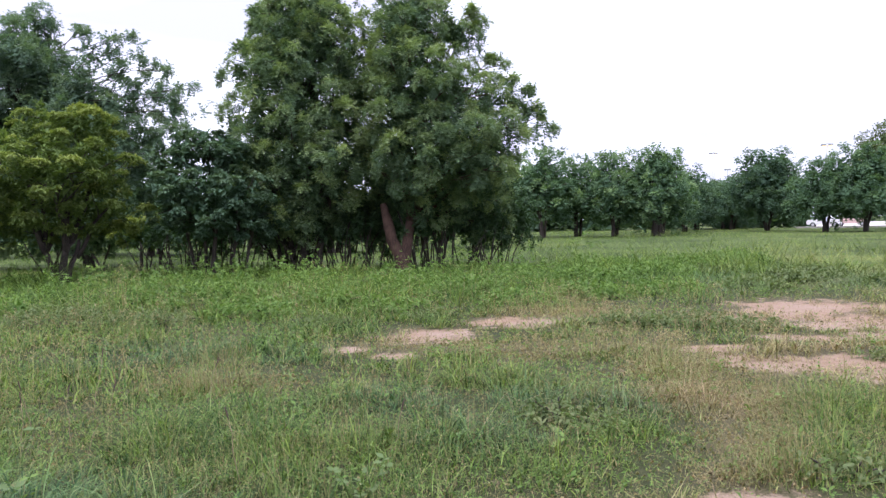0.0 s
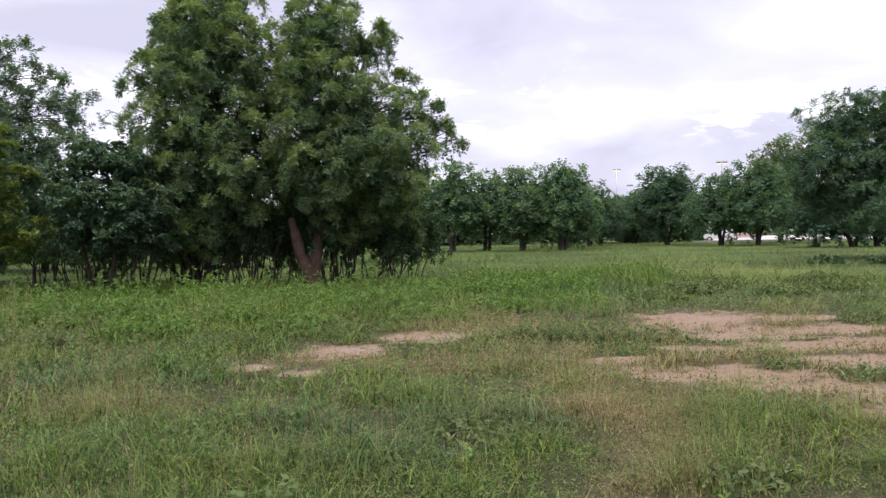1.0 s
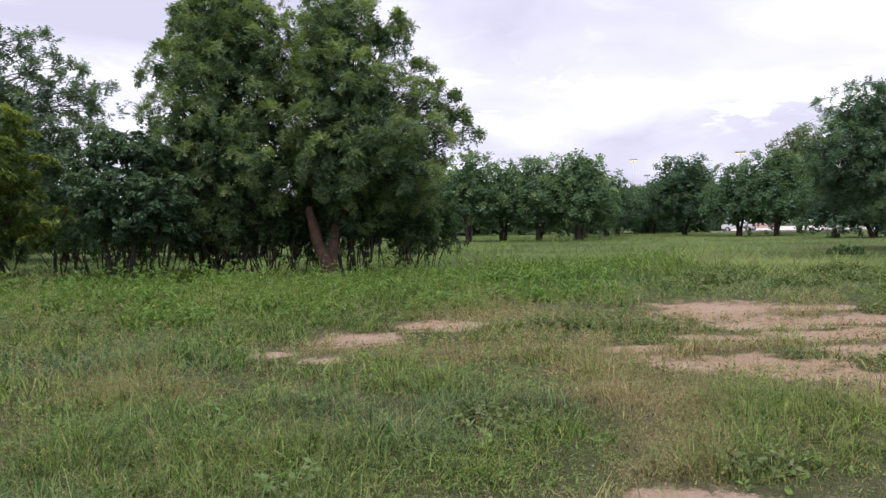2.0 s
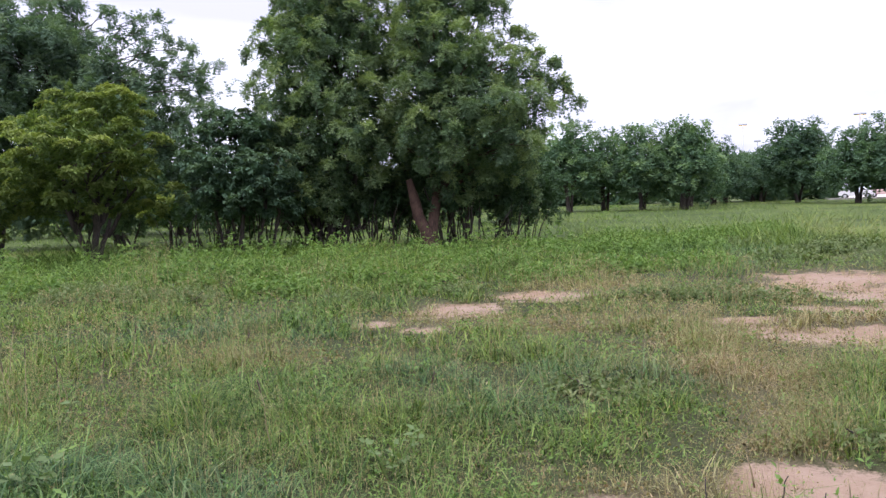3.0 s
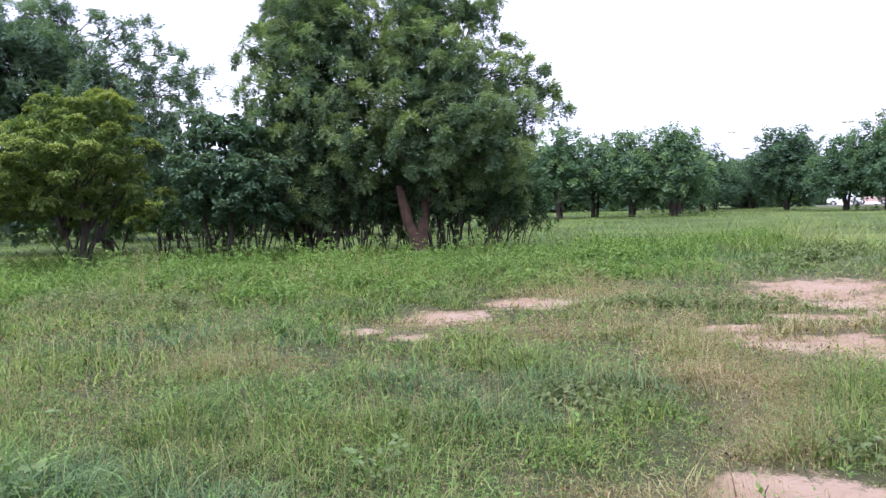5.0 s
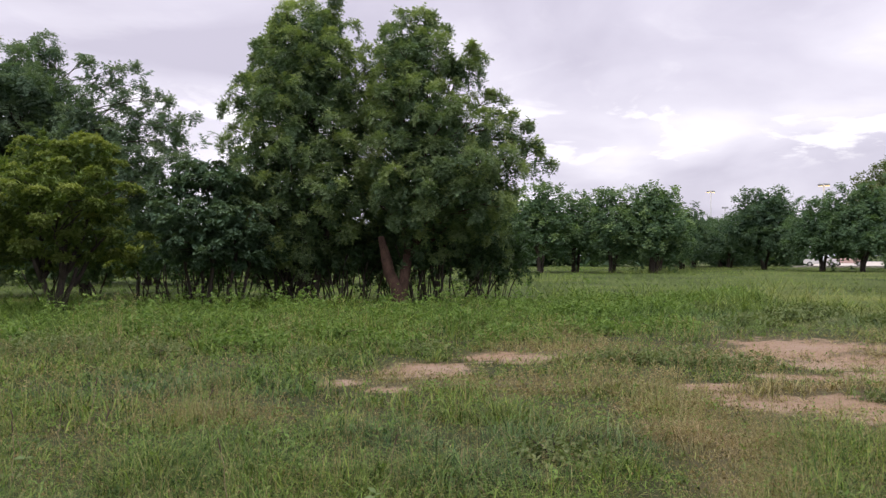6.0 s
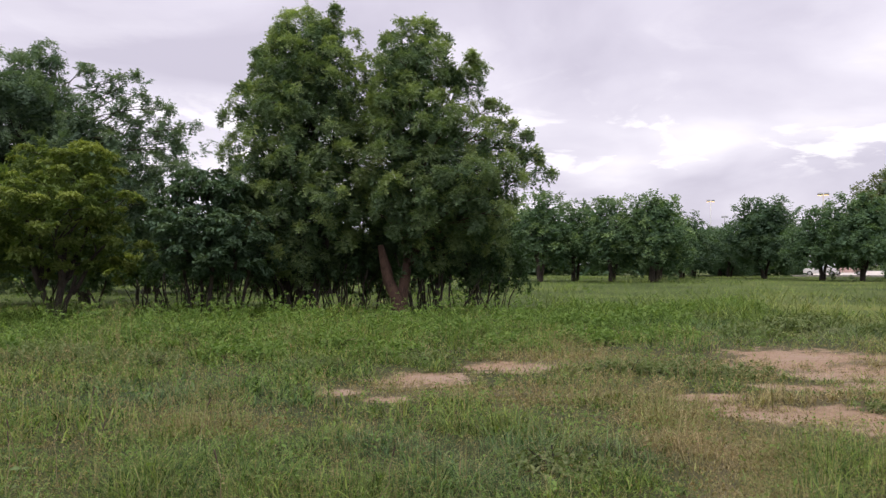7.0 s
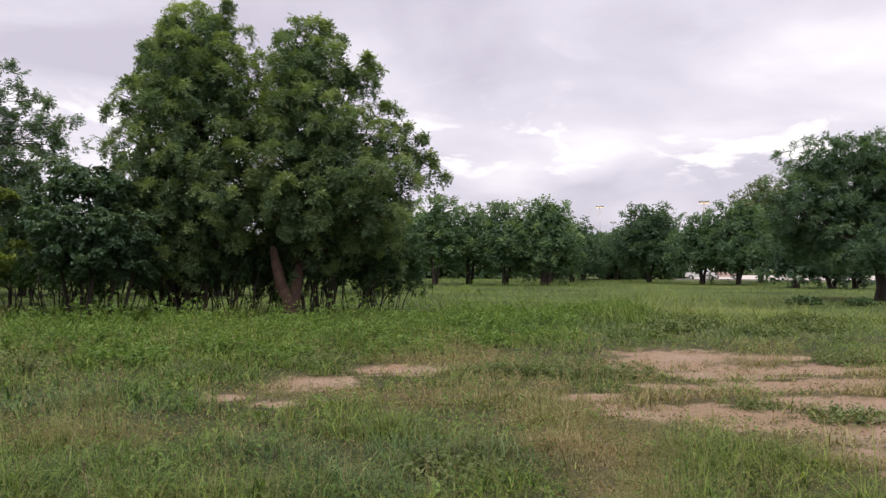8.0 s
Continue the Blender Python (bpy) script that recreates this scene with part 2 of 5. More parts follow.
def tube(points, radii, sides=7, rng=None, rough=0.0):
    """A closed, tapering tube along the points."""
    p = np.asarray(points, float)
    d = np.gradient(p, axis=0)
    d /= np.linalg.norm(d, axis=1)[:, None] + 1e-9
    ref = np.where(np.abs(d[:, 2:3]) > 0.9, [[1.0, 0, 0]], [[0, 0, 1.0]])
    u = np.cross(d, ref)
    u /= np.linalg.norm(u, axis=1)[:, None] + 1e-9
    w = np.cross(d, u)
    a = np.linspace(0, 2 * np.pi, sides, endpoint=False)
    r = np.asarray(radii, float)[:, None] * np.ones(sides)
    if rng is not None and rough:
        r = r * (1 + rough * rng.uniform(-1, 1, r.shape))
    v = p[:, None] + r[..., None] * (np.cos(a)[None, :, None] * u[:, None] + np.sin(a)[None, :, None] * w[:, None])
    v = v.reshape(-1, 3)
    f = []
    n = len(p)
    for i in range(n - 1):
        for j in range(sides):
            k = (j + 1) % sides
            a0, a1, b0, b1 = i * sides + j, i * sides + k, (i + 1) * sides + j, (i + 1) * sides + k
            f += [(a0, a1, b1), (a0, b1, b0)]
    v = np.vstack([v, p[0], p[-1]])
    for j in range(sides):
        k = (j + 1) % sides
        f += [(len(v) - 2, k, j), (len(v) - 1, (n - 1) * sides + j, (n - 1) * sides + k)]
    return v, np.array(f, np.int64)


def join(parts):
    vs, fs, off = [], [], 0
    for v, f in parts:
        vs.append(v)
        fs.append(f + off)
        off += len(v)
    return np.vstack(vs), np.vstack(fs)


def bend(a, b, rng, steps=6, sag=0.15, wobble=0.05):
    """A crooked way from a to b that first climbs, as a limb does."""
    a, b = np.asarray(a, float), np.asarray(b, float)
    s = np.linspace(0, 1, steps)[:, None]
    ln = np.linalg.norm(b - a)
    p = a + (b - a) * s
    p[:, 2] += (sag * ln * np.sin(np.pi * s[:, 0]))
    p[1:-1] += rng.normal(0, wobble * ln, (steps - 2, 3))
    return p


# ---- leaves ----
def blade_leaf(width=0.42, droop=0.25):
    """A broad pointed leaf of unit length along x, folded on its midrib."""
    v = np.array([(0, 0, 0), (0.45, -width / 2, 0.05 - droop * 0.2), (0.45, 0, -droop * 0.2), (0.45, width / 2, 0.05 - droop * 0.2), (1, 0, -droop)])
    return v, np.array([(0, 1, 2), (0, 2, 3), (1, 4, 2), (2, 4, 3)])


def leaflet(width, droop=0.2):
    """A narrow pointed leaflet of unit length along x."""
    v = np.array([(0, 0, 0), (0.45, -width / 2, 0.03), (1, 0, -droop), (0.45, width / 2, 0.03)])
    return v, np.array([(0, 1, 2), (0, 2, 3)])


def frond(pairs=4, wide=0.30, thick=0.13, droop=0.42):
    """A feathered leaf of unit length along x: pairs of pointed leaflets on an arching stalk, and one at the tip."""
    v = []
    for s in np.linspace(0.22, 0.84, pairs):
        z = -droop * s * s
        for side in (-1, 1):
            v += [(s - thick / 2, 0, z), (s + thick / 2, 0, z - droop * s * thick), (s + 0.20, side * wide, z - 0.16)]
    z = -droop * 0.8
    v += [(0.88, -thick / 2, z), (0.88, thick / 2, z), (1.16, 0, z - 0.3 * droop - 0.04)]
    v = np.array(v)
    return v, np.arange(len(v)).reshape(-1, 3)


def even_directions(n, rng):
    """Directions spread evenly over a ball, turned at random."""
    k = np.arange(n) + 0.5
    z = 1 - 2 * k / n
    a = 2.39996 * k + rng.uniform(0, 6.28)
    r = np.sqrt(1 - z * z)
    return unit(np.stack([r * np.cos(a), r * np.sin(a), z], 1) + rng.normal(0, 0.5 / math.sqrt(n), (n, 3)))


def unit(a):
    return a / (np.linalg.norm(a, axis=-1, keepdims=True) + 1e-9)


def sprays(template, centres, axes, per, length, rng, spread=(0.5, 1.45), drop=0.2, reach=0.16, loose=0.0):
    """Tufts of leaves that radiate round each centre's axis. Returns points, triangles and the number of points in a tuft."""
    tv, tf = template
    n = len(centres)
    c, ax = np.repeat(centres, per, 0), np.repeat(unit(axes), per, 0)
    ref = np.where(np.abs(ax[:, 2:3]) > 0.9, [[1.0, 0, 0]], [[0, 0, 1.0]])
    u = unit(np.cross(ax, ref))
    w = np.cross(ax, u)
    phi = np.tile(np.arange(per) * 2.399, n) + np.repeat(rng.uniform(0, 6.28, n), per) + rng.normal(0, 0.25, n * per)
    th = rng.uniform(*spread, n * per)
    d = ax * np.cos(th)[:, None] + (u * np.cos(phi)[:, None] + w * np.sin(phi)[:, None]) * np.sin(th)[:, None]
    d[:, 2] -= drop
    d = unit(d)
    up = np.zeros_like(d)
    up[:, 2] = 1
    up += rng.normal(0, 0.35, up.shape)
    y = unit(np.cross(up, d))
    z = np.cross(d, y)
    ln = (np.repeat(np.broadcast_to(length, n), per) * rng.uniform(0.7, 1.25, n * per))[:, None, None]
    base = c - ax * (rng.uniform(0, 1.2, n * per) * reach)[:, None]
    if loose:
        base = base + rng.normal(0, loose, base.shape) * [1, 1, 0.6]
    v = base[:, None] + ln * (tv[None, :, 0:1] * d[:, None] + tv[None, :, 1:2] * y[:, None] + tv[None, :, 2:3] * z[:, None])
    f = tf[None] + (np.arange(n * per) * len(tv))[:, None, None]
    return v.reshape(-1, 3), f.reshape(-1, 3), per * len(tv)


def stacked(rows, depth=0.58, inset=0.3, back=0.0):
    """Masses for a crown given as heights with the left and right reach at each: one flat mass a height."""
    out = []
    for k, (z, left, right) in enumerate(rows):
        up = rows[k - 1][0] - z if k else 0.35
        down = z - rows[k + 1][0] if k + 1 < len(rows) else 0.6
        half = max(0.3, (right - left) / 2 - inset)
        out.append(((left + right) / 2, back, z, half, min(2.3, max(0.45, depth * (right - left))), 0.42 * (up + down) + 0.12))
    return out


def lobes_on(b, gap, rng):
    """Places for rounded boughs of leaves, set apart by about one gap over the outside of all the masses; thinner at the back."""
    pts, nrm = [], []
    for i, q in enumerate(b):
        c, r = q[:3], q[3:]
        area = 4 * math.pi * (((r[0] * r[1]) ** 1.6 + (r[0] * r[2]) ** 1.6 + (r[1] * r[2]) ** 1.6) / 3) ** (1 / 1.6)
        n = max(6, int(area * 7 / gap ** 2))
        d = even_directions(n, rng)
        lump = 1 + 0.12 * np.sin(d[:, 0] * 5 + i) * np.sin(d[:, 1] * 4.3 + 2 * i)
        p = c + d * r * (rng.uniform(0.86, 1.04, n) * lump)[:, None]
        # broad swells and hollows over the crown
        w = 3.4 / (gap + 0.55)
        swell = np.sin(p[:, 0] * w + 1.3 * np.sin(p[:, 2] * w * 0.8)) * np.sin(p[:, 2] * w * 1.1 + 1.7 * np.sin(p[:, 1] * w * 0.7 + p[:, 0] * w * 0.5)) + 0.35 * np.sin(p[:, 0] * w * 2.1 + p[:, 2] * w * 1.7)
        p = p + unit(d / r) * (swell * 0.42 * gap)[:, None]
        keep = (p[:, 2] > 0.7) & (swell > -0.62)
        for j, o in enumerate(b):
            if j != i:
                keep &= (((p - o[:3]) / o[3:]) ** 2).sum(1) > 0.72
        pts.append(p[keep])
        nrm.append(unit(d / r)[keep])
    pts, nrm = np.vstack(pts), np.vstack(nrm)
    order = rng.permutation(len(pts))
    pts, nrm = pts[order], nrm[order]
    space = gap * rng.uniform(0.72, 1.3, len(pts)) * np.where(nrm[:, 1] > 0.35, 2.0, 1.0)
    chosen = []
    for k in range(len(pts)):
        if not chosen or np.min(((pts[chosen] - pts[k]) ** 2).sum(1)) > space[k] ** 2:
            chosen.append(k)
    return pts[chosen], nrm[chosen]


def tree(name, at, blobs, leaf, mat, bark, seed, gap=0.6, rosettes=9, per=9, length=0.25, stems=None, girth=0.3, fork=1.4,
         flat=0.0, young_lit=0.15, drop=0.2, label="", group="", lean=(0, 0), filler=0.38, core=2.2, tuck=0.0, tips_extra=()):
    """A tree whose crown is a shell of separate leafy boughs over masses (x, y, z and three half-widths, from the foot), each mass on a limb of its own.
    tips_extra: outlying tufts (x, y, z, radius) on long twigs."""
    rng = np.random.default_rng(seed)
    root = tagged(new(name), label, "tree", group)
    root.location = (at[0], at[1], 0)
    b = np.array(blobs, float)
    b[:, 1] += tuck * np.clip((3.4 - b[:, 2]) / 1.2, 0, 1)
    # trunk: one or more stems that part at the fork
    if stems is None:
        stems = [(0, 0, lean[0], lean[1], girth)]
    tips = []
    for sx, sy, lx, ly, g in stems:
        h = fork * rng.uniform(0.9, 1.1)
        p = np.array([(sx - 0.1 * lx, sy - 0.1 * ly, -0.15), (sx, sy, 0.1), (sx + lx * 0.12, sy + ly * 0.12, h * 0.36), (sx + lx * 0.52, sy + ly * 0.52, h * 0.68), (sx + lx, sy + ly, h), (sx + lx * 1.4, sy + ly * 1.4, h * 1.5)])
        p[2:, :2] += rng.normal(0, g * 0.15, (4, 2))
        v, f = tube(p, np.array([1.3, 1.1, 0.95, 0.9, 0.82, 0.5]) * g, 10, rng, 0.10)
        part_np("trunk", v, f, bark, root, smooth=True)
        tips.append(p[4])
    tips = np.array(tips)
    single = np.maximum(b[:, 3], b[:, 5]) < 0.56
    big = b[~single] if (~single).any() else b
    spots_p, spots_n = lobes_on(big, gap, rng)
    radius = gap * rng.uniform(0.40, 0.70, len(spots_p))
    extra = [(q[0], q[1], q[2], max(q[3], q[5])) for q in b[single]] + [tuple(q) for q in tips_extra] if (~single).any() else []
    if extra:
        e = np.array(extra)
        spots_p = np.vstack([spots_p, e[:, :3]])
        spots_n = np.vstack([spots_n, np.tile([[0, 0, 1.0]], (len(e), 1))])
        radius = np.hstack([radius, e[:, 3]])
    # limbs: one a mass, with twigs that reach its own boughs
    home = np.argmin((((spots_p[:, None] - big[None, :, :3]) / big[None, :, 3:]) ** 2).sum(2), 1)
    for i, q in enumerate(big):
        goal = q[:3] + [0, 0, -0.2 * q[5]]
        start = tips[np.argmin(np.linalg.norm(tips - goal, axis=1) + rng.uniform(0, 0.3, len(tips)))]
        g0 = min(girth * 0.5, 0.012 + 0.085 * math.sqrt(q[3] * q[5]))
        way = bend(start - [0, 0, 0.1], goal, rng, 7, 0.06, 0.016)
        pieces = [tube(way, np.linspace(g0, g0 * 0.3, 7), 6)]
        for k in np.flatnonzero(home == i):
            if k < len(spots_p) - len(extra) and rng.uniform() < 0.45:
                continue
            tw = bend(way[rng.integers(3, 7)], spots_p[k], rng, 5, 0.05, 0.04)
            pieces.append(tube(tw, np.linspace(g0 * 0.3, 0.010, 5), 4))
        v, f = join(pieces)
        part_np("limb", v, f, bark, root, smooth=True)
    # boughs: rosettes of leaves over the upper and outer side of a ball, a few inside it
    count = np.maximum(5, (rosettes * (radius / (0.55 * gap)) ** 2).astype(int))
    outer = np.arange(len(radius)) >= len(radius) - len(extra)
    count = np.where(outer, np.maximum(9, (rosettes * 2.4 * (radius / (0.55 * gap)) ** 2).astype(int)), count)
    own = np.repeat(np.arange(len(radius)), count)
    axis = unit(spots_n * 0.7 + [0, 0, 0.62])
    m = len(own)
    d = unit(axis[own] + rng.normal(0, 1, (m, 3)) * np.where(outer[own], 1.3, 0.68)[:, None])
    p = spots_p[own] + d * (radius[own] * np.where(outer[own], rng.uniform(0.05, 0.75, m), rng.uniform(0.55, 1.0, m)))[:, None] * [1, 1, 0.9 - 0.62 * flat]
    # random new growth per bough, plus upper leaves lightened as if lit from above
    tone = young_lit * (np.repeat(rng.beta(1.2, 2.2, len(radius)) * 1.7, count) * rng.uniform(0.5, 1.3, m) + 0.9 * np.clip(d[:, 2], 0, 1) ** 2)
    k = int(m * filler)
    pick = rng.integers(0, len(radius), k)
    fp = spots_p[pick] - spots_n[pick] * (gap * rng.uniform(0.2, 1.5, k))[:, None] + rng.normal(0, 0.3 * gap, (k, 3))
    # leaves deep inside every mass
    deep = np.maximum(3, (core * 4.19 * big[:, 3] * big[:, 4] * big[:, 5] / gap ** 2).astype(int))
    mass = np.repeat(np.arange(len(big)), deep)
    c = len(mass)
    cp = big[mass, :3] + unit(rng.normal(0, 1, (c, 3))) * (rng.uniform(0, 1, c) ** 0.4 * 0.86)[:, None] * big[mass, 3:]
    cen = np.vstack([p, fp, cp])
    axs = np.vstack([unit(d + [0, 0, 0.3]), unit(rng.normal(0, 1, (k, 3)) + spots_n[pick]), unit(rng.normal(0, 1, (c, 3)) + [0, -0.4, 0.2])])
    axs = axs * [1, 1, 1 - flat] + [0, 0, flat]
    # inner leaves get none of the lightening and stay at the darker greens
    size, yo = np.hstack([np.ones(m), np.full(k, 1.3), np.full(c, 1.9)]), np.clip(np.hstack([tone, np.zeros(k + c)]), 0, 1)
    ok = cen[:, 2] > 0.4
    v, f, n = sprays(leaf, cen[ok], axs[ok], per, length * size[ok], rng, (0.35, 1.5) if not flat else (0.9, 1.5), drop, 0.06, 0.02)
    part_np("crown", v, f, mat, root, {"young_lit": np.repeat(yo[ok], n)})
    return root


# ---- ground ----
def hash2(ix, iy, seed):
    s = np.sin(ix * 127.1 + iy * 311.7 + seed * 74.7) * 43758.5453
    return s - np.floor(s)


def vnoise(x, y, seed=0):
    ix, iy = np.floor(x), np.floor(y)
    fx, fy = x - ix, y - iy
    fx, fy = fx * fx * (3 - 2 * fx), fy * fy * (3 - 2 * fy)
    a, b_, c, d = hash2(ix, iy, seed), hash2(ix + 1, iy, seed), hash2(ix, iy + 1, seed), hash2(ix + 1, iy + 1, seed)
    return (a * (1 - fx) + b_ * fx) * (1 - fy) + (c * (1 - fx) + d * fx) * fy


def fbm(x, y, seed=0, octaves=3):
    return sum(vnoise(x * 2 ** o, y * 2 ** o, seed + o) / 2 ** (o + 1) for o in range(octaves)) / (1 - 0.5 ** octaves)


def clumps(x, y, cell, seed):
    """Plants grow in domed clumps: nearness to the closest clump's middle (1 to 0), and two values of that clump's own."""
    best, r1, r2 = np.full(x.shape, 9.0), np.zeros(x.shape), np.zeros(x.shape)
    ix, iy = np.floor(x / cell), np.floor(y / cell)
    for ox in (-1, 0, 1):
        for oy in (-1, 0, 1):
            jx, jy = ix + ox, iy + oy
            px, py = (jx + hash2(jx, jy, seed)) * cell, (jy + hash2(jx, jy, seed + 1)) * cell
            size = 0.55 + 0.75 * hash2(jx, jy, seed + 2)
            d = np.hypot(x - px, y - py) / (cell * size)
            k = d < best
            best = np.where(k, d, best)
            r1, r2 = np.where(k, hash2(jx, jy, seed + 3), r1), np.where(k, hash2(jx, jy, seed + 4), r2)
    return np.clip(1 - best * best, 0, 1), r1, r2


# worn patches of earth: centre, half-widths, turn in degrees
BARE = [(-0.25, 11.0, 0.62, 0.8, 0), (-0.62, 9.1, 0.22, 0.22, 0), (-1.2, 9.7, 0.25, 0.2, 0), (1.0, 12.3, 0.75, 0.6, 10), (3.0, 9.15, 0.5, 0.25, 0),
        (3.1, 8.5, 0.55, 0.30, -20), (4.0, 7.9, 1.0, 0.62, -25), (4.9, 7.1, 1.2, 0.62, -28), (5.6, 6.2, 1.7, 0.85, -25), (4.5, 5.7, 0.8, 0.4, -15), (6.1, 8.4, 1.3, 0.45, -10), (4.5, 9.9, 0.6, 0.22, -10), (5.9, 9.9, 1.3, 0.40, -8),
        (4.6, 12.2, 0.7, 0.55, 20), (6.0, 13.4, 1.2, 1.2, 25), (5.7, 11.4, 1.4, 0.75, 0), (7.2, 11.6, 1.3, 0.65, -5), (7.6, 10.0, 1.3, 0.5, -8), (7.3, 13.2, 0.9, 0.5, 0),
        (1.62, 4.08, 0.38, 0.30, 5), (2.05, 3.88, 0.42, 0.20, 0), (0.46, 3.62, 0.30, 0.28, 0), (1.0, 3.2, 0.6, 0.3, 0)]
DRY = [(1.0, 9.3, 1.6, 0.7), (0.2, 9.3, 0.6, 0.5), (2.2, 6.5, 0.45, 0.8), (1.95, 5.2, 0.3, 0.4), (1.75, 4.7, 0.35, 0.25), (0.9, 3.9, 0.6, 0.3), (-2.0, 7.3, 0.6, 0.4), (4.0, 9.0, 1.1, 0.3),
       (1.9, 13.2, 1.2, 0.7), (-0.6, 9.8, 0.9, 0.5), (2.7, 7.9, 0.9, 0.4), (5.6, 12.2, 1.8, 0.5), (6.4, 9.2, 1.2, 0.4)]
VIVID = [(0.9, 5.5, 0.9, 0.7), (2.3, 4.8, 0.35, 0.35), (3.2, 5.8, 0.7, 0.5), (3.0, 4.8, 0.5, 0.3), (0.4, 10.2, 0.5, 0.4), (-0.6, 5.0, 0.7, 0.5)]
TUFTS = [(4.0, 8.95, 0.9, 0.2), (4.75, 8.2, 0.4, 0.16), (5.15, 7.55, 0.4, 0.2), (3.7, 7.55, 0.4, 0.12), (5.3, 10.6, 0.9, 0.2), (6.4, 12.5, 0.9, 0.2), (4.9, 12.0, 0.4, 0.2), (6.6, 10.9, 0.6, 0.2)]
TALL = [(-2.3, 3.6, 1.2, 0.8), (-1.2, 3.3, 0.6, 0.4)]
BLUE = [(-0.3, 6.7, 0.7, 0.5), (0.7, 6.6, 0.4, 0.4), (1.6, 6.4, 0.35, 0.3), (-1.8, 8.4, 0.8, 0.9), (-3.2, 9.2, 1.2, 0.8), (6.0, 18.0, 2.5, 2.2), (9.5, 17.5, 2.5, 2.0), (0.3, 5.6, 0.5, 0.4)]


def spots(x, y, rows):
    out = np.zeros_like(x)
    for r in rows:
        cx, cy, rx, ry = r[:4]
        a = radians(r[4]) if len(r) > 4 else 0.0
        dx, dy = x - cx, y - cy
        u, v = dx * math.cos(a) + dy * math.sin(a), -dx * math.sin(a) + dy * math.cos(a)
        out = np.maximum(out, 1.0 - ((u / rx) ** 2 + (v / ry) ** 2) * 0.5)
    return np.clip(out, 0, 1)


def soil_at(x, y):
    base = spots(x, y, BARE) * (1 - 0.5 * spots(x, y, TUFTS))
    s = base * 0.94 + (fbm(x * 1.3, y * 2.6, 3, 4) - 0.5) * 1.7 + (fbm(x * 5.0, y * 8.0, 9, 3) - 0.5) * 1.4
    return np.clip(s, 0, 1) * np.clip(base * 4, 0, 1)


def ground_height(x, y):
    near = np.exp(-((x ** 2 + y ** 2) / 60.0 ** 2))
    return near * ((fbm(x * 0.25, y * 0.25, 11) - 0.5) * 0.10 + (fbm(x * 1.3, y * 1.3, 12) - 0.5) * 0.05) - 0.02 * soil_at(x, y)


def axis_steps(lo, hi, step, far, growth=1.13):
    mid = list(np.arange(lo, hi + 1e-6, step))
    out, d = [], step
    x = hi
    while x < far:
        d *= growth
        x += d
        out.append(x)
    neg, d, x = [], step, lo
    while x > -far:
        d *= growth
        x -= d
        neg.append(x)
    return np.array(neg[::-1] + mid + out)


gx, gy = axis_steps(-3.5, 9.5, 0.14, 3000, 1.15), axis_steps(2.5, 15.0, 0.14, 3000, 1.15)
X, Y = np.meshgrid(gx, gy)
Z = ground_height(X, Y)
idx = np.arange(X.size).reshape(X.shape)
quads = np.stack([idx[:-1, :-1], idx[:-1, 1:], idx[1:, 1:], idx[1:, :-1]], -1).reshape(-1, 4)
ground = part_np("ground", np.stack([X.ravel(), Y.ravel(), Z.ravel()], 1), quads, EARTH, None,
                 {"soil": soil_at(X.ravel(), Y.ravel()), "turf": np.clip((np.hypot(X, Y).ravel() - 16) / 9, 0, 1),
                  "parched": np.clip(0.5 * spots(X, Y, DRY) + 0.8 * spots(X, Y, BARE) + 0.1 * np.clip(X - 1, 0, 1) * (Y < 14), 0, 1).ravel()}, smooth=True)
tagged(ground, "sandy red-brown earth with worn bare patches under grass", "ground", kind="structure")


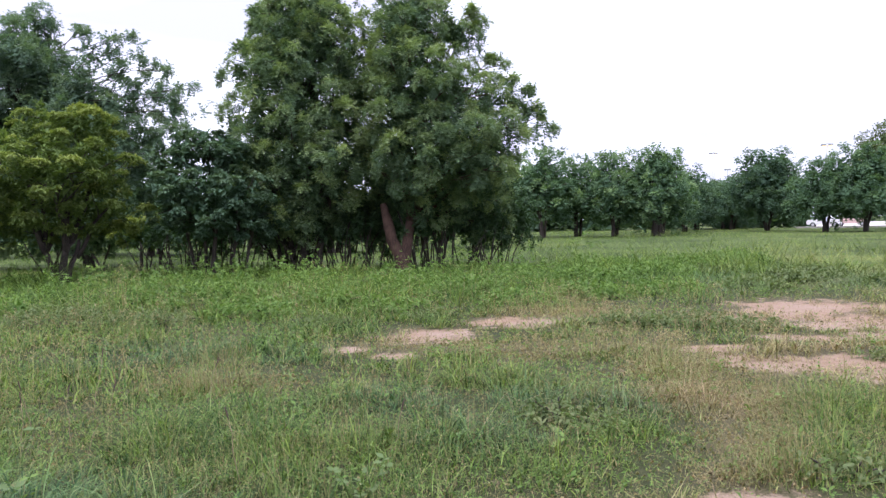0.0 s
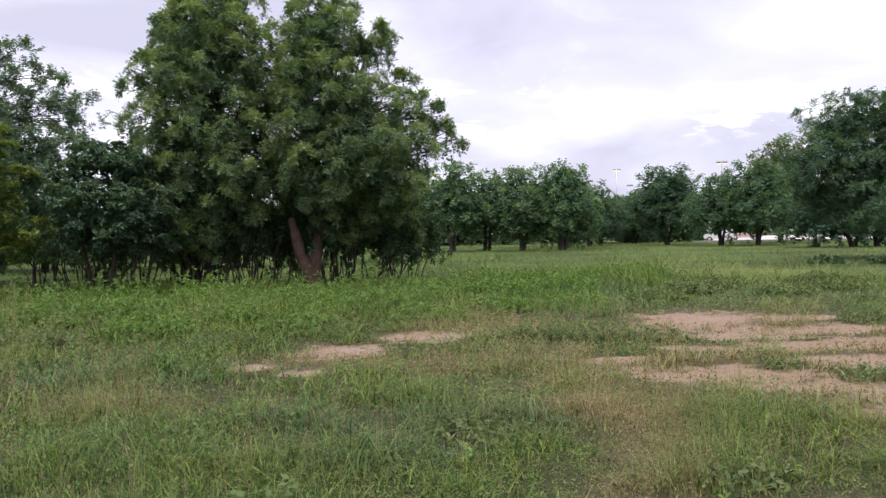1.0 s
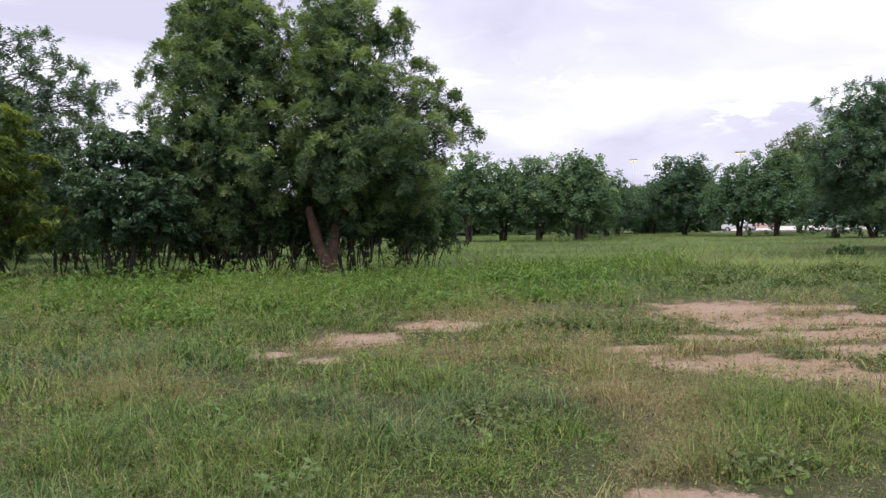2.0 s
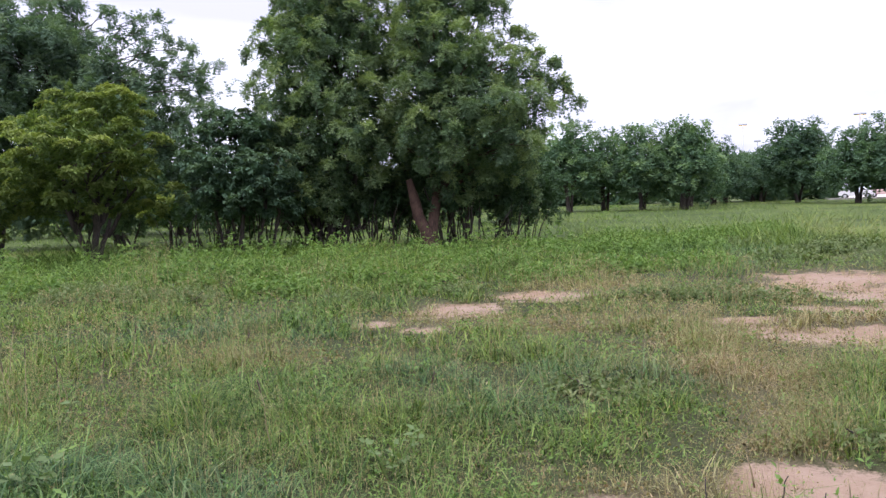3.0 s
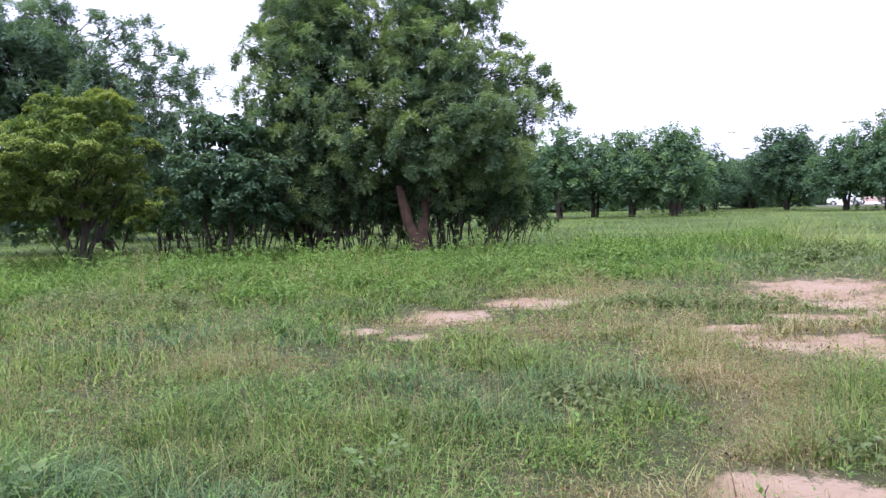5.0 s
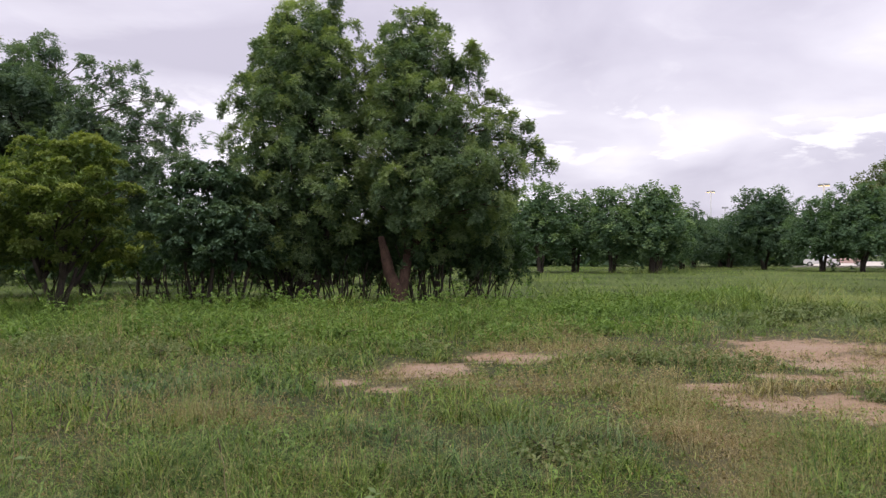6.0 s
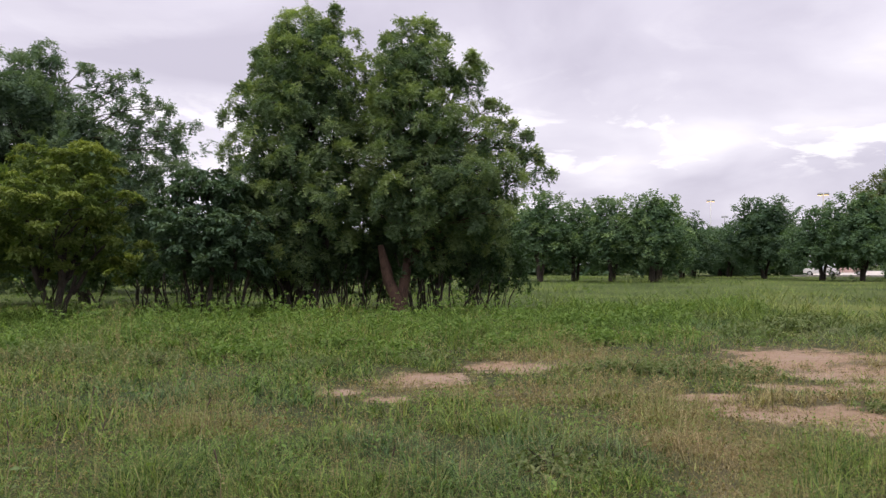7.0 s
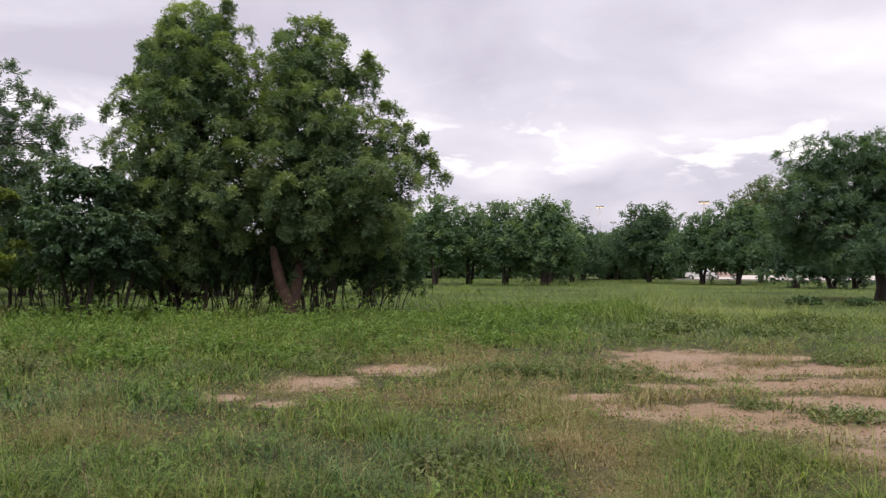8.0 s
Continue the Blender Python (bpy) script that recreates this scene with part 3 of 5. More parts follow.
# ---- grass ----
def sward(x, y, rng):
    """Height, dryness, hue and chance of a blade at each place."""
    soil = soil_at(x, y)
    edge = 14.0 + 2.2 * (fbm(x * 0.3, y * 0.3, 21) - 0.5) + 2.0 * (fbm(x * 1.1, y * 1.1, 22) - 0.5) + np.clip(x, 0, 8) * 0.75 - np.clip(-x - 3, 0, 6) * 0.25
    lush = np.clip((y - edge) / 0.5, 0, 1) * np.clip((9.0 + y * 0.12 - x) / 3.0, 0.35, 1)
    clump = fbm(x * 1.1, y * 1.1, 5)
    tuft = fbm(x * 3.0, y * 3.0, 8, 2)
    hump = np.clip((fbm(x * 1.5, y * 1.5, 15, 3) - 0.40) / 0.20, 0, 1)
    left = np.clip((0.8 - x) / 2.5, 0, 1)
    dry = np.clip(spots(x, y, DRY) * 0.7 + (fbm(x * 0.8, y * 0.8, 31) - 0.50) * 0.9 + 0.10 * np.clip((x - 0.5) / 2, 0, 1) * (y < 13) + 0.6 * spots(x, y, BARE) - 0.6 * spots(x, y, VIVID) - 0.14 * left + 0.01 * (1 - left) + 0.30 * np.clip((x - 4.5) / 3, 0, 1) * np.clip((40 - y) / 12, 0, 1), 0, 0.85) * (1 - 0.8 * lush)
    blue = spots(x, y, BLUE)
    shade = np.clip((y - 17.5) / 2.5, 0, 1) * np.clip((5.0 - x) / 3.0, 0, 1)
    h = 0.075 + 0.055 * left + (0.34 - 0.25 * shade) * lush + 0.22 * np.clip(clump - 0.36, 0, 1) + 0.06 * blue + 0.25 * np.clip(tuft - 0.5, 0, 1)
    h *= (1 - 0.35 * spots(x, y, DRY)) * (0.42 + 1.0 * hump)
    h = np.where(np.hypot(x, y) > 28, 0.12 + 0.12 * fbm(x * 0.35, y * 0.35, 25) + 0.34 * np.clip((fbm(x * 0.13, y * 0.10, 27) - 0.45) / 0.2, 0, 1) * np.clip((16 - x + 0.15 * y) / 5, 0.2, 1), h) * np.clip(1 - 0.8 * soil, 0.2, 1)
    hue = np.clip(0.46 + 0.06 * np.clip((np.hypot(x, y) - 20) / 8, 0, 1) + 0.16 * hump + 0.9 * (fbm(x * 0.5, y * 0.5, 41) - 0.5) + 0.10 * lush - 0.5 * blue + 0.3 * spots(x, y, VIVID) + rng.normal(0, 0.08, x.shape), 0, 1)
    dry = np.clip((dry + 0.14 * (0.6 - hump) * (1 - lush)) * np.where(np.hypot(x, y) > 17, 0.35 + 0.4 * np.clip((x - 5) / 4, 0, 1), 1) + (rng.normal(0, 0.10, x.shape) + (rng.uniform(0, 1, x.shape) < 0.04) * 0.6) * np.where(np.hypot(x, y) > 16, 0.25, 1), 0, 1)
    bits = fbm(x * 3.5, y * 6.0, 51, 2) > 0.55
    chance = np.clip(1.15 - 1.6 * soil, 0.03 + 0.5 * bits, 1) * np.clip(0.50 + 1.5 * (tuft - 0.25), 0.5, 1) * np.where(np.hypot(x, y) < 15, 0.62 + 0.38 * hump, 1)
    dome, c1, c2 = clumps(x, y, 0.62, 140)
    dome2, c3, c4 = clumps(x, y, 1.25, 150)
    far = np.clip((np.hypot(x, y) - 9) / 5, 0, 1)
    dome, c1, c2 = dome + (dome2 - dome) * far, c1 + (c3 - c1) * far, c2 + (c4 - c2) * far
    inside = np.where(np.hypot(x, y) < 34, 1.0, 0.0)
    h = h * (1 + inside * ((0.25 + 1.55 * dome * (0.42 + 0.95 * c1)) - 1))
    cap = 0.33 + 0.22 * lush
    h = np.where(np.hypot(x, y) < 22, cap * np.tanh(h / cap), h)
    tall = spots(x, y, TALL)
    h = h + 0.16 * tall
    h = np.maximum(h, 0.05 * np.clip(1 - 1.3 * soil, 0.1, 1))
    hue = np.clip(hue + inside * 0.46 * (c2 - 0.5) + 0.7 * (1 - inside) * (fbm(x * 0.09, y * 0.07, 43) - 0.45), 0, 1)
    hue = np.clip(hue - 0.30 * tall - 0.25 * left * np.clip((6 - y) / 2, 0, 1), 0, 1)
    dry = np.clip(dry + inside * (0.34 * (c1 * c2 - 0.30) - 0.16 * (dome - 0.4)) * (1 - 0.7 * lush) * (y < 24) - 0.16 * left, 0, 1) * (1 - 0.85 * tall)
    chance = np.maximum(chance * (1 + inside * (np.clip(0.45 + 0.9 * dome, 0, 1) - 1)), np.clip(1.6 * tall, 0, 1))
    chance = np.maximum(chance, 0.55 * np.clip(1 - 1.8 * soil, 0, 1) * (np.hypot(x, y) < 9))
    return h, dry, hue, chance


def scatter(n, r0, r1, half, rng, centre=0.04):
    r = np.sqrt(rng.uniform(r0 * r0, r1 * r1, n))
    a = rng.uniform(-half, half, n) + centre
    return r * np.sin(a), r * np.cos(a)


def blades(n, r0, r1, half, rng, width, stretch=1.0, bent=True, centre=0.04):
    x, y = scatter(n, r0, r1, half, rng, centre)
    h, dry, hue, chance = sward(x, y, rng)
    k = rng.uniform(0, 1, n) < chance
    x, y, h, dry, hue = x[k], y[k], h[k], dry[k], hue[k]
    n = len(x)
    h = h * rng.uniform(0.55, 1.35, n) * stretch
    z = ground_height(x, y) - 0.01
    a = rng.uniform(0, 2 * np.pi, n)
    lean = rng.uniform(0.8, 2.3, n) * h
    w = width * rng.uniform(0.6, 1.4, n)
    dx, dy, px, py = np.cos(a), np.sin(a), -np.sin(a) * w / 2, np.cos(a) * w / 2
    if bent:
        m = 0.55
        v = np.stack([np.stack([x - px, y - py, z], 1), np.stack([x + px, y + py, z], 1),
                      np.stack([x + dx * lean * 0.3 - px * 0.8, y + dy * lean * 0.3 - py * 0.8, z + h * m], 1), np.stack([x + dx * lean * 0.3 + px * 0.8, y + dy * lean * 0.3 + py * 0.8, z + h * m], 1),
                      np.stack([x + dx * lean, y + dy * lean, z + h * rng.uniform(0.45, 0.95, n)], 1)], 1)
        t = np.array([(0, 1, 3), (0, 3, 2), (2, 3, 4)])
    else:
        v = np.stack([np.stack([x - px, y - py, z], 1), np.stack([x + px, y + py, z], 1), np.stack([x + dx * lean, y + dy * lean, z + h], 1)], 1)
        t = np.array([(0, 1, 2)])
    s = v.shape[1]
    f = (t[None] + (np.arange(n) * s)[:, None, None]).reshape(-1, 3)
    return v.reshape(-1, 3), f, np.repeat(dry, s), np.repeat(hue, s)


def stuff(name, sets, mat, label, category):
    v, f = join([(s[0], s[1]) for s in sets])
    ob = part_np(name, v, f, mat, None, {"dry": np.hstack([s[2] for s in sets]), "hue": np.hstack([s[3] for s in sets])})
    return tagged(ob, label, category, kind="stuff")


def tussocks(per_m2, per, r0, r1, rng, width, stretch=1.0, spread=0.10, segs=3, half=None, centre=0.04):
    """Clumps of arching blades that spring from one crown and hang outwards."""
    half = SECTOR if half is None else half
    n = int(per_m2 * half * (r1 * r1 - r0 * r0))
    cx, cy = scatter(n, r0, r1, half, rng, centre)
    h, dry, hue, chance = sward(cx, cy, rng)
    k = rng.uniform(0, 1, n) < np.clip(chance * 1.1, 0, 1)
    cx, cy, h, dry, hue = cx[k], cy[k], h[k], dry[k], hue[k]
    n = len(cx)
    size = rng.gamma(5.0, 0.2, n)
    h = h * np.clip(size, 0.6, 1.25) * stretch
    calm = np.where(np.hypot(cx, cy) > 16, 0.3, 1.0)
    hue = np.clip(hue + rng.normal(0, 0.13, n), 0, 1)
    dry = np.clip(dry + rng.normal(0, 0.10, n) * calm, 0, 1)
    rep_ = lambda q: np.repeat(q, per)
    m = n * per
    a = rng.uniform(0, 2 * np.pi, m)
    q = np.abs(rng.normal(0, 1, m)) * spread * rep_(np.clip(size, 0.6, 1.6))
    x, y = rep_(cx) + np.cos(a) * q * 0.6, rep_(cy) + np.sin(a) * q * 0.6
    a = a + rng.normal(0, 0.5, m)
    ln = rep_(h) * rng.uniform(0.7, 1.3, m)
    tilt = np.clip(rng.normal(1.0, 0.45, m) + q * 1.5, 0.05, 1.45)
    curl = rng.uniform(0.4, 2.3, m)
    w = width * rng.uniform(0.55, 1.45, m)
    z = ground_height(x, y) - 0.01
    px, py = -np.sin(a) * w / 2, np.cos(a) * w / 2
    p = np.stack([x, y, z], 1)
    rows = []
    for i in range(segs + 1):
        taper = 1 - (i / segs) ** 2
        if i < segs:
            rows += [p - np.stack([px, py, 0 * px], 1) * taper, p + np.stack([px, py, 0 * px], 1) * taper]
        else:
            rows.append(p)
        th = tilt + curl * (i + 0.5) / segs
        p = p + np.stack([np.sin(th) * np.cos(a), np.sin(th) * np.sin(a), np.cos(th)], 1) * (ln / segs)[:, None]
    v = np.stack(rows, 1)
    t = []
    for i in range(segs - 1):
        t += [(2 * i, 2 * i + 1, 2 * i + 3), (2 * i, 2 * i + 3, 2 * i + 2)]
    t.append((2 * segs - 2, 2 * segs - 1, 2 * segs))
    s_ = v.shape[1]
    f = (np.array(t)[None] + (np.arange(m) * s_)[:, None, None]).reshape(-1, 3)
    return v.reshape(-1, 3), f, np.repeat(np.clip(rep_(dry) + rng.normal(0, 0.1, m) * rep_(calm), 0, 1), s_), np.repeat(rep_(hue), s_)


rng = np.random.default_rng(7)
SECTOR = radians(41)
stuff("grass", [
    tussocks(58, 34, 2.6, 7.5, rng, 0.0065, 1.15, 0.10, 3),
    tussocks(2.2, 120, 2.8, 8.0, rng, 0.0055, 2.0, 0.24, 3),
    blades(24000, 2.6, 7.5, SECTOR, rng, 0.008, 0.70),
    tussocks(28, 27, 7.5, 14.0, rng, 0.010, 1.05, 0.13, 2),
    tussocks(1.3, 130, 8.0, 15.0, rng, 0.010, 2.0, 0.30, 3),
    blades(28000, 7.5, 14.0, SECTOR, rng, 0.013, 0.75),
    tussocks(7.0, 20, 14.0, 28.0, rng, 0.014, 1.0, 0.2, 2),
    tussocks(0.7, 110, 14.0, 30.0, rng, 0.011, 1.3, 0.40, 2),
    blades(46000, 14.0, 28.0, SECTOR, rng, 0.016, 0.75, False),
    tussocks(0.22, 90, 28.0, 70.0, rng, 0.015, 0.9, 0.7, 2),
    blades(70000, 28.0, 115.0, SECTOR, rng, 0.020, 0.9, False),
    blades(24000, 0.4, 30.0, radians(139), rng, 0.035, 1.0, False, math.pi + 0.04),
    tussocks(14, 16, 0.3, 7.0, np.random.default_rng(8), 0.011, 1.1, 0.12, 2, radians(139), math.pi + 0.04),
    tussocks(40, 20, 0.3, 2.6, np.random.default_rng(9), 0.009, 1.1, 0.12, 2),
], GRASS, "uneven wild grass, green with dry straw-coloured patches", "grass")


def seed_heads(n, r0, r1, rng, want, size=1.0):
    """Thin stalks with a small open head of brown-grey seeds."""
    x, y = scatter(n, r0, r1, SECTOR, rng)
    h, dry, hue, chance = sward(x, y, rng)
    k = rng.uniform(0, 1, n) < want(x, y) * chance
    x, y, h = x[k], y[k], h[k]
    n = len(x)
    z = ground_height(x, y)
    top = np.stack([x + rng.normal(0, 0.06, n), y + rng.normal(0, 0.06, n), z + h * rng.uniform(1.0, 1.6, n) + 0.04], 1)
    w = 0.0022 * size
    v = [np.stack([np.stack([x - w, y, z], 1), np.stack([x + w, y, z], 1), top], 1)]
    for i in range(6):
        d = unit(rng.normal(0, 1, (n, 3)) + [0, 0, 0.3]) * (rng.uniform(0.02, 0.05, n) * size)[:, None]
        o = top - [0, 0, 1] * (rng.uniform(0, 0.06, n) * size)[:, None]
        s = unit(np.cross(d, rng.normal(0, 1, (n, 3)))) * 0.006 * size
        v.append(np.stack([o + d * 0.2, o + d * 0.7 + s, o + d], 1))
    v = np.concatenate(v, 1).reshape(-1, 3)
    f = np.arange(len(v)).reshape(-1, 3)
    dryv = np.repeat(np.clip(rng.normal(0.65, 0.2, n), 0, 1), 21)
    return v, f, dryv, np.repeat(rng.uniform(0.2, 0.5, n), 21)


def want_seed(x, y):
    return (1 - spots(x, y, TALL)) * np.clip(0.08 + 0.22 * np.clip((x - 0.2) / 2, 0, 1) + spots(x, y, DRY) + 0.26 * np.clip((1.0 - x) / 2, 0, 1) * (fbm(x * 0.7, y * 0.7, 61) > 0.48), 0, 1)


def litter(n, r0, r1, rng):
    """Short curled dry leaves and stems lying on the earth."""
    x, y = scatter(n, r0, r1, SECTOR, rng)
    k = rng.uniform(0, 1, n) < np.clip(spots(x, y, DRY) * 1.1 + 0.5 * soil_at(x, y) + 0.12, 0, 1) * (0.25 + 1.2 * (fbm(x * 2.0, y * 2.0, 66) > 0.47)) * (1 - 0.93 * (soil_at(x, y) > 0.5))
    x, y = x[k], y[k]
    n = len(x)
    o = np.stack([x, y, ground_height(x, y) + rng.uniform(0.0, 0.07, n) * (1 - soil_at(x, y))], 1)
    d = unit(rng.normal(0, 1, (n, 3)) * [1, 1, 0.6]) * (0.007 * np.hypot(x, y) ** 0.7 * rng.uniform(0.5, 1.4, n))[:, None]
    w = unit(np.cross(d, rng.normal(0, 1, (n, 3)))) * rng.uniform(0.0025, 0.0055, n)[:, None]
    up = np.array([0, 0, 1]) * rng.uniform(0.005, 0.02, n)[:, None]
    v = np.stack([o, o + d * 0.5 + w + up, o + d, o + d * 0.5 - w + up], 1).reshape(-1, 3)
    f = (np.array([(0, 1, 2), (0, 2, 3)])[None] + (np.arange(n) * 4)[:, None, None]).reshape(-1, 3)
    return v, f, np.repeat(np.clip(rng.normal(0.75, 0.25, n), 0, 1), 4), np.repeat(rng.uniform(0.2, 0.6, n), 4)


stuff("dry_litter", [litter(50000, 2.8, 9.0, rng), litter(18000, 9.0, 14.0, rng)], GRASS, "dry curled leaves and stems strewn on the earth", "litter")
stuff("seed_grass", [seed_heads(30000, 3.0, 8.0, rng, want_seed, 0.5), seed_heads(24000, 8.0, 16.0, rng, want_seed, 1.2)], GRASS,
      "thin grass stalks with brownish seed heads", "grass")


def weeds(n, r0, r1, rng, want, leaves, length, tall, shape=None):
    """Leafy weeds: a short upright stem of broad leaves."""
    x, y = scatter(n, r0, r1, SECTOR, rng)
    h, dry, hue, chance = sward(x, y, rng)
    k = rng.uniform(0, 1, n) < want(x, y) * chance * (soil_at(x, y) < 0.34)
    x, y, h = x[k], y[k], h[k]
    z = ground_height(x, y)
    n = len(x)
    cs, ax = [], []
    for lv in (0.35, 0.7, 1.0):
        cs.append(np.stack([x + rng.normal(0, 0.03, n), y + rng.normal(0, 0.03, n), z + h * lv * tall * rng.uniform(0.7, 1.2, n)], 1))
        ax.append(np.stack([rng.normal(0, 0.3, n), rng.normal(0, 0.3, n), np.ones(n)], 1))
    v, f, k = sprays(shape or blade_leaf(0.5, 0.25), np.vstack(cs), np.vstack(ax), leaves, length * 1.0, rng, (0.6, 1.5), 0.1, 0.03)
    yo = np.repeat(np.clip(rng.normal(0.3, 0.25, 3 * n), 0, 1), k)
    return v, f, yo


def want_lush(x, y):
    return np.clip((y - 13.0 - np.clip(x, 0, 8) * 0.8) / 3.0, 0.0, 1) * (0.35 + 0.9 * (fbm(x * 0.6, y * 0.6, 71) > 0.5)) * np.clip((5 - x) / 3, 0.06, 1)


def want_few(x, y):
    return 0.25 + 0.75 * (fbm(x * 0.9, y * 0.9, 81) > 0.55)


def small_leaf():
    return np.array([(0, 0, 0), (0.5, -0.24, 0.02), (1, 0, -0.1), (0.5, 0.24, 0.02)]), np.array([(0, 1, 2), (0, 2, 3)])


def want_mat(x, y):
    return np.clip(0.35 + 1.6 * (fbm(x * 1.2, y * 1.2, 83) - 0.4), 0.05, 1) * (1 - 0.8 * spots(x, y, TALL))


near = weeds(500, 3.0, 9.0, rng, want_few, 3, 0.045, 1.0)
mats = [weeds(7000, 2.8, 8.0, rng, want_mat, 3, 0.021, 1.1, small_leaf()), weeds(10000, 8.0, 18.0, rng, want_mat, 3, 0.038, 1.15, small_leaf())]
band = weeds(4200, 12.0, 27.0, rng, want_lush, 8, 0.072, 1.2, small_leaf())
v, f = join([near[:2], band[:2], mats[0][:2], mats[1][:2]])
tagged(part_np("leafy_weeds", v, f, WEED, None, {"young_lit": np.hstack([near[2], band[2], mats[0][2], mats[1][2]])}), "low green broad-leaved weeds growing through the grass", "weeds", kind="stuff")

# ---- road beyond the trees ----
RN, RT = np.array([0.48, 0.877]), np.array([0.877, -0.48])


def strip(name, d0, d1, z0, z1, mat, label, category):
    bm = bmesh.new()
    for a, b_ in ((-11 + 20 * i, 9 + 20 * i) for i in range(12)):
        c = [RN * d + RT * s for d, s in ((d0, a), (d0, b_), (d1, b_), (d1, a))]
        lo = [bm.verts.new((*q, z0)) for q in c]
        hi = [bm.verts.new((*q, z1)) for q in c]
        bm.faces.new(hi)
        for i in range(4):
            bm.faces.new((lo[i], lo[(i + 1) % 4], hi[(i + 1) % 4], hi[i]))
    bmesh.ops.remove_doubles(bm, verts=bm.verts, dist=0.001)
    bmesh.ops.recalc_face_normals(bm, faces=bm.faces)
    return tagged(part(name, bm, mat, None), label, category, kind="structure")


strip("road", 113, 215, -0.3, 0.06, CONCRETE, "wide pale concrete road beyond the trees", "road")
strip("kerb", 112.6, 113, -0.3, 0.22, KERB, "grey concrete kerb along the road", "kerb")


# ---- trees ----
LEAF_MID, LEAF_FAR, LEAF_BROAD = leaflet(0.34), leaflet(0.42), leaflet(0.5)
FROND, FROND_MID, FROND_FAR = frond(3, 0.32, 0.19, 0.5), frond(3, 0.34, 0.19, 0.5), frond(2, 0.36, 0.28, 0.45)
tree("neem_tree", (-4.5, 26.35), stacked([(9.09, 0.34, 1.56), (8.58, -1.09, 1.74), (7.97, -1.38, 1.99), (7.24, -1.77, 2.24), (6.43, -1.85, 2.52), (5.52, -2.06, 2.7), (4.53, -2.24, 2.75), (3.53, -2.24, 2.7), (2.63, -2.19, 2.24), (1.81, -1.92, 1.7)]) + [(-0.2, 0, 8.66, 0.6, 0.6, 0.6), (0.62, 0.2, 8.91, 0.6, 0.6, 0.6), (-1.34, -0.2, 6.25, 0.62, 0.62, 0.62), (-1.47, -0.3, 4.89, 0.72, 0.72, 0.72), (-1.41, -0.4, 3.53, 0.7, 0.7, 0.7), (-1.56, -0.2, 2.45, 0.6, 0.6, 0.6), (-0.11, -1.2, 5.25, 0.7, 0.7, 0.7), (1.34, -0.8, 6.52, 0.7, 0.7, 0.7), (1.16, -1.2, 3.81, 0.75, 0.75, 0.75)],
     FROND, NEEM, DARK_BARK, 1, 0.64, 15, 9, 0.175, [(0, 0, 0.1, 0, 0.16), (-0.35, 0.2, -0.3, 0.1, 0.11), (0.45, 0.1, 0.3, 0.1, 0.12), (0.1, 0.5, 0.0, 0.4, 0.10)], 0.2, 1.6,
     young_lit=0.42, tuck=0.9, label="tall dense dark green neem tree with several stems", group="big trees",
     tips_extra=[(-0.8, 0.1, 8.84, 0.4), (-1.1, 0.1, 8.33, 0.4), (-0.38, 0.1, 9.09, 0.36), (-1.38, 0.1, 7.88, 0.36), (1.16, -0.2, 9.68, 0.3), (-1.92, -0.2, 6.46, 0.22), (-1.7, -0.2, 7.18, 0.25), (-2.14, -0.2, 5.64, 0.2)])
tree("neem_tree", (-1.29, 25.89), stacked([(8.38, -0.55, 1.69), (7.89, -0.91, 2.04), (7.32, -1.12, 1.94), (6.7, -1.26, 1.81), (5.98, -1.33, 2.58), (5.18, -1.33, 3.56), (4.29, -1.33, 3.72), (3.41, -1.3, 3.68), (2.55, -1.3, 3.36), (1.63, 1.99, 3.18)]) + [(1.72, 0, 7.53, 0.58, 0.58, 0.58), (2.7, -0.2, 5.1, 0.75, 0.75, 0.75), (3.0, -0.3, 4.12, 0.72, 0.72, 0.72), (2.88, -0.2, 3.14, 0.7, 0.7, 0.7), (2.58, -0.2, 2.16, 0.68, 0.68, 0.68), (-0.23, -0.2, 7.85, 0.6, 0.6, 0.6), (0.66, -1.0, 5.01, 0.75, 0.75, 0.75), (-0.05, -1.1, 3.58, 0.7, 0.7, 0.7), (1.72, -1.0, 3.76, 0.7, 0.7, 0.7), (-0.23, -0.7, 6.25, 0.65, 0.65, 0.65)],
     FROND, NEEM, BARK, 2, 0.64, 15, 9, 0.175, [(-0.02, 0, -0.42, 0, 0.20), (0.08, 0.05, 0.16, 0.1, 0.185)], 0.3, 1.5,
     young_lit=0.38, tuck=1.8, label="spreading neem tree with a forked reddish-brown trunk", group="big trees",
     tips_extra=[(2.29, -0.1, 8.06, 0.36), (2.4, -0.1, 7.65, 0.28), (2.93, -0.1, 6.55, 0.36), (3.29, -0.1, 6.41, 0.2), (4.04, -0.1, 5.57, 0.34), (3.59, -0.1, 5.93, 0.25), (4.3, -0.1, 5.09, 0.2), (4.43, -0.1, 4.81, 0.26), (4.84, -0.1, 4.41, 0.22), (3.95, -0.1, 4.95, 0.3), (1.01, -0.1, 9.04, 0.3)])
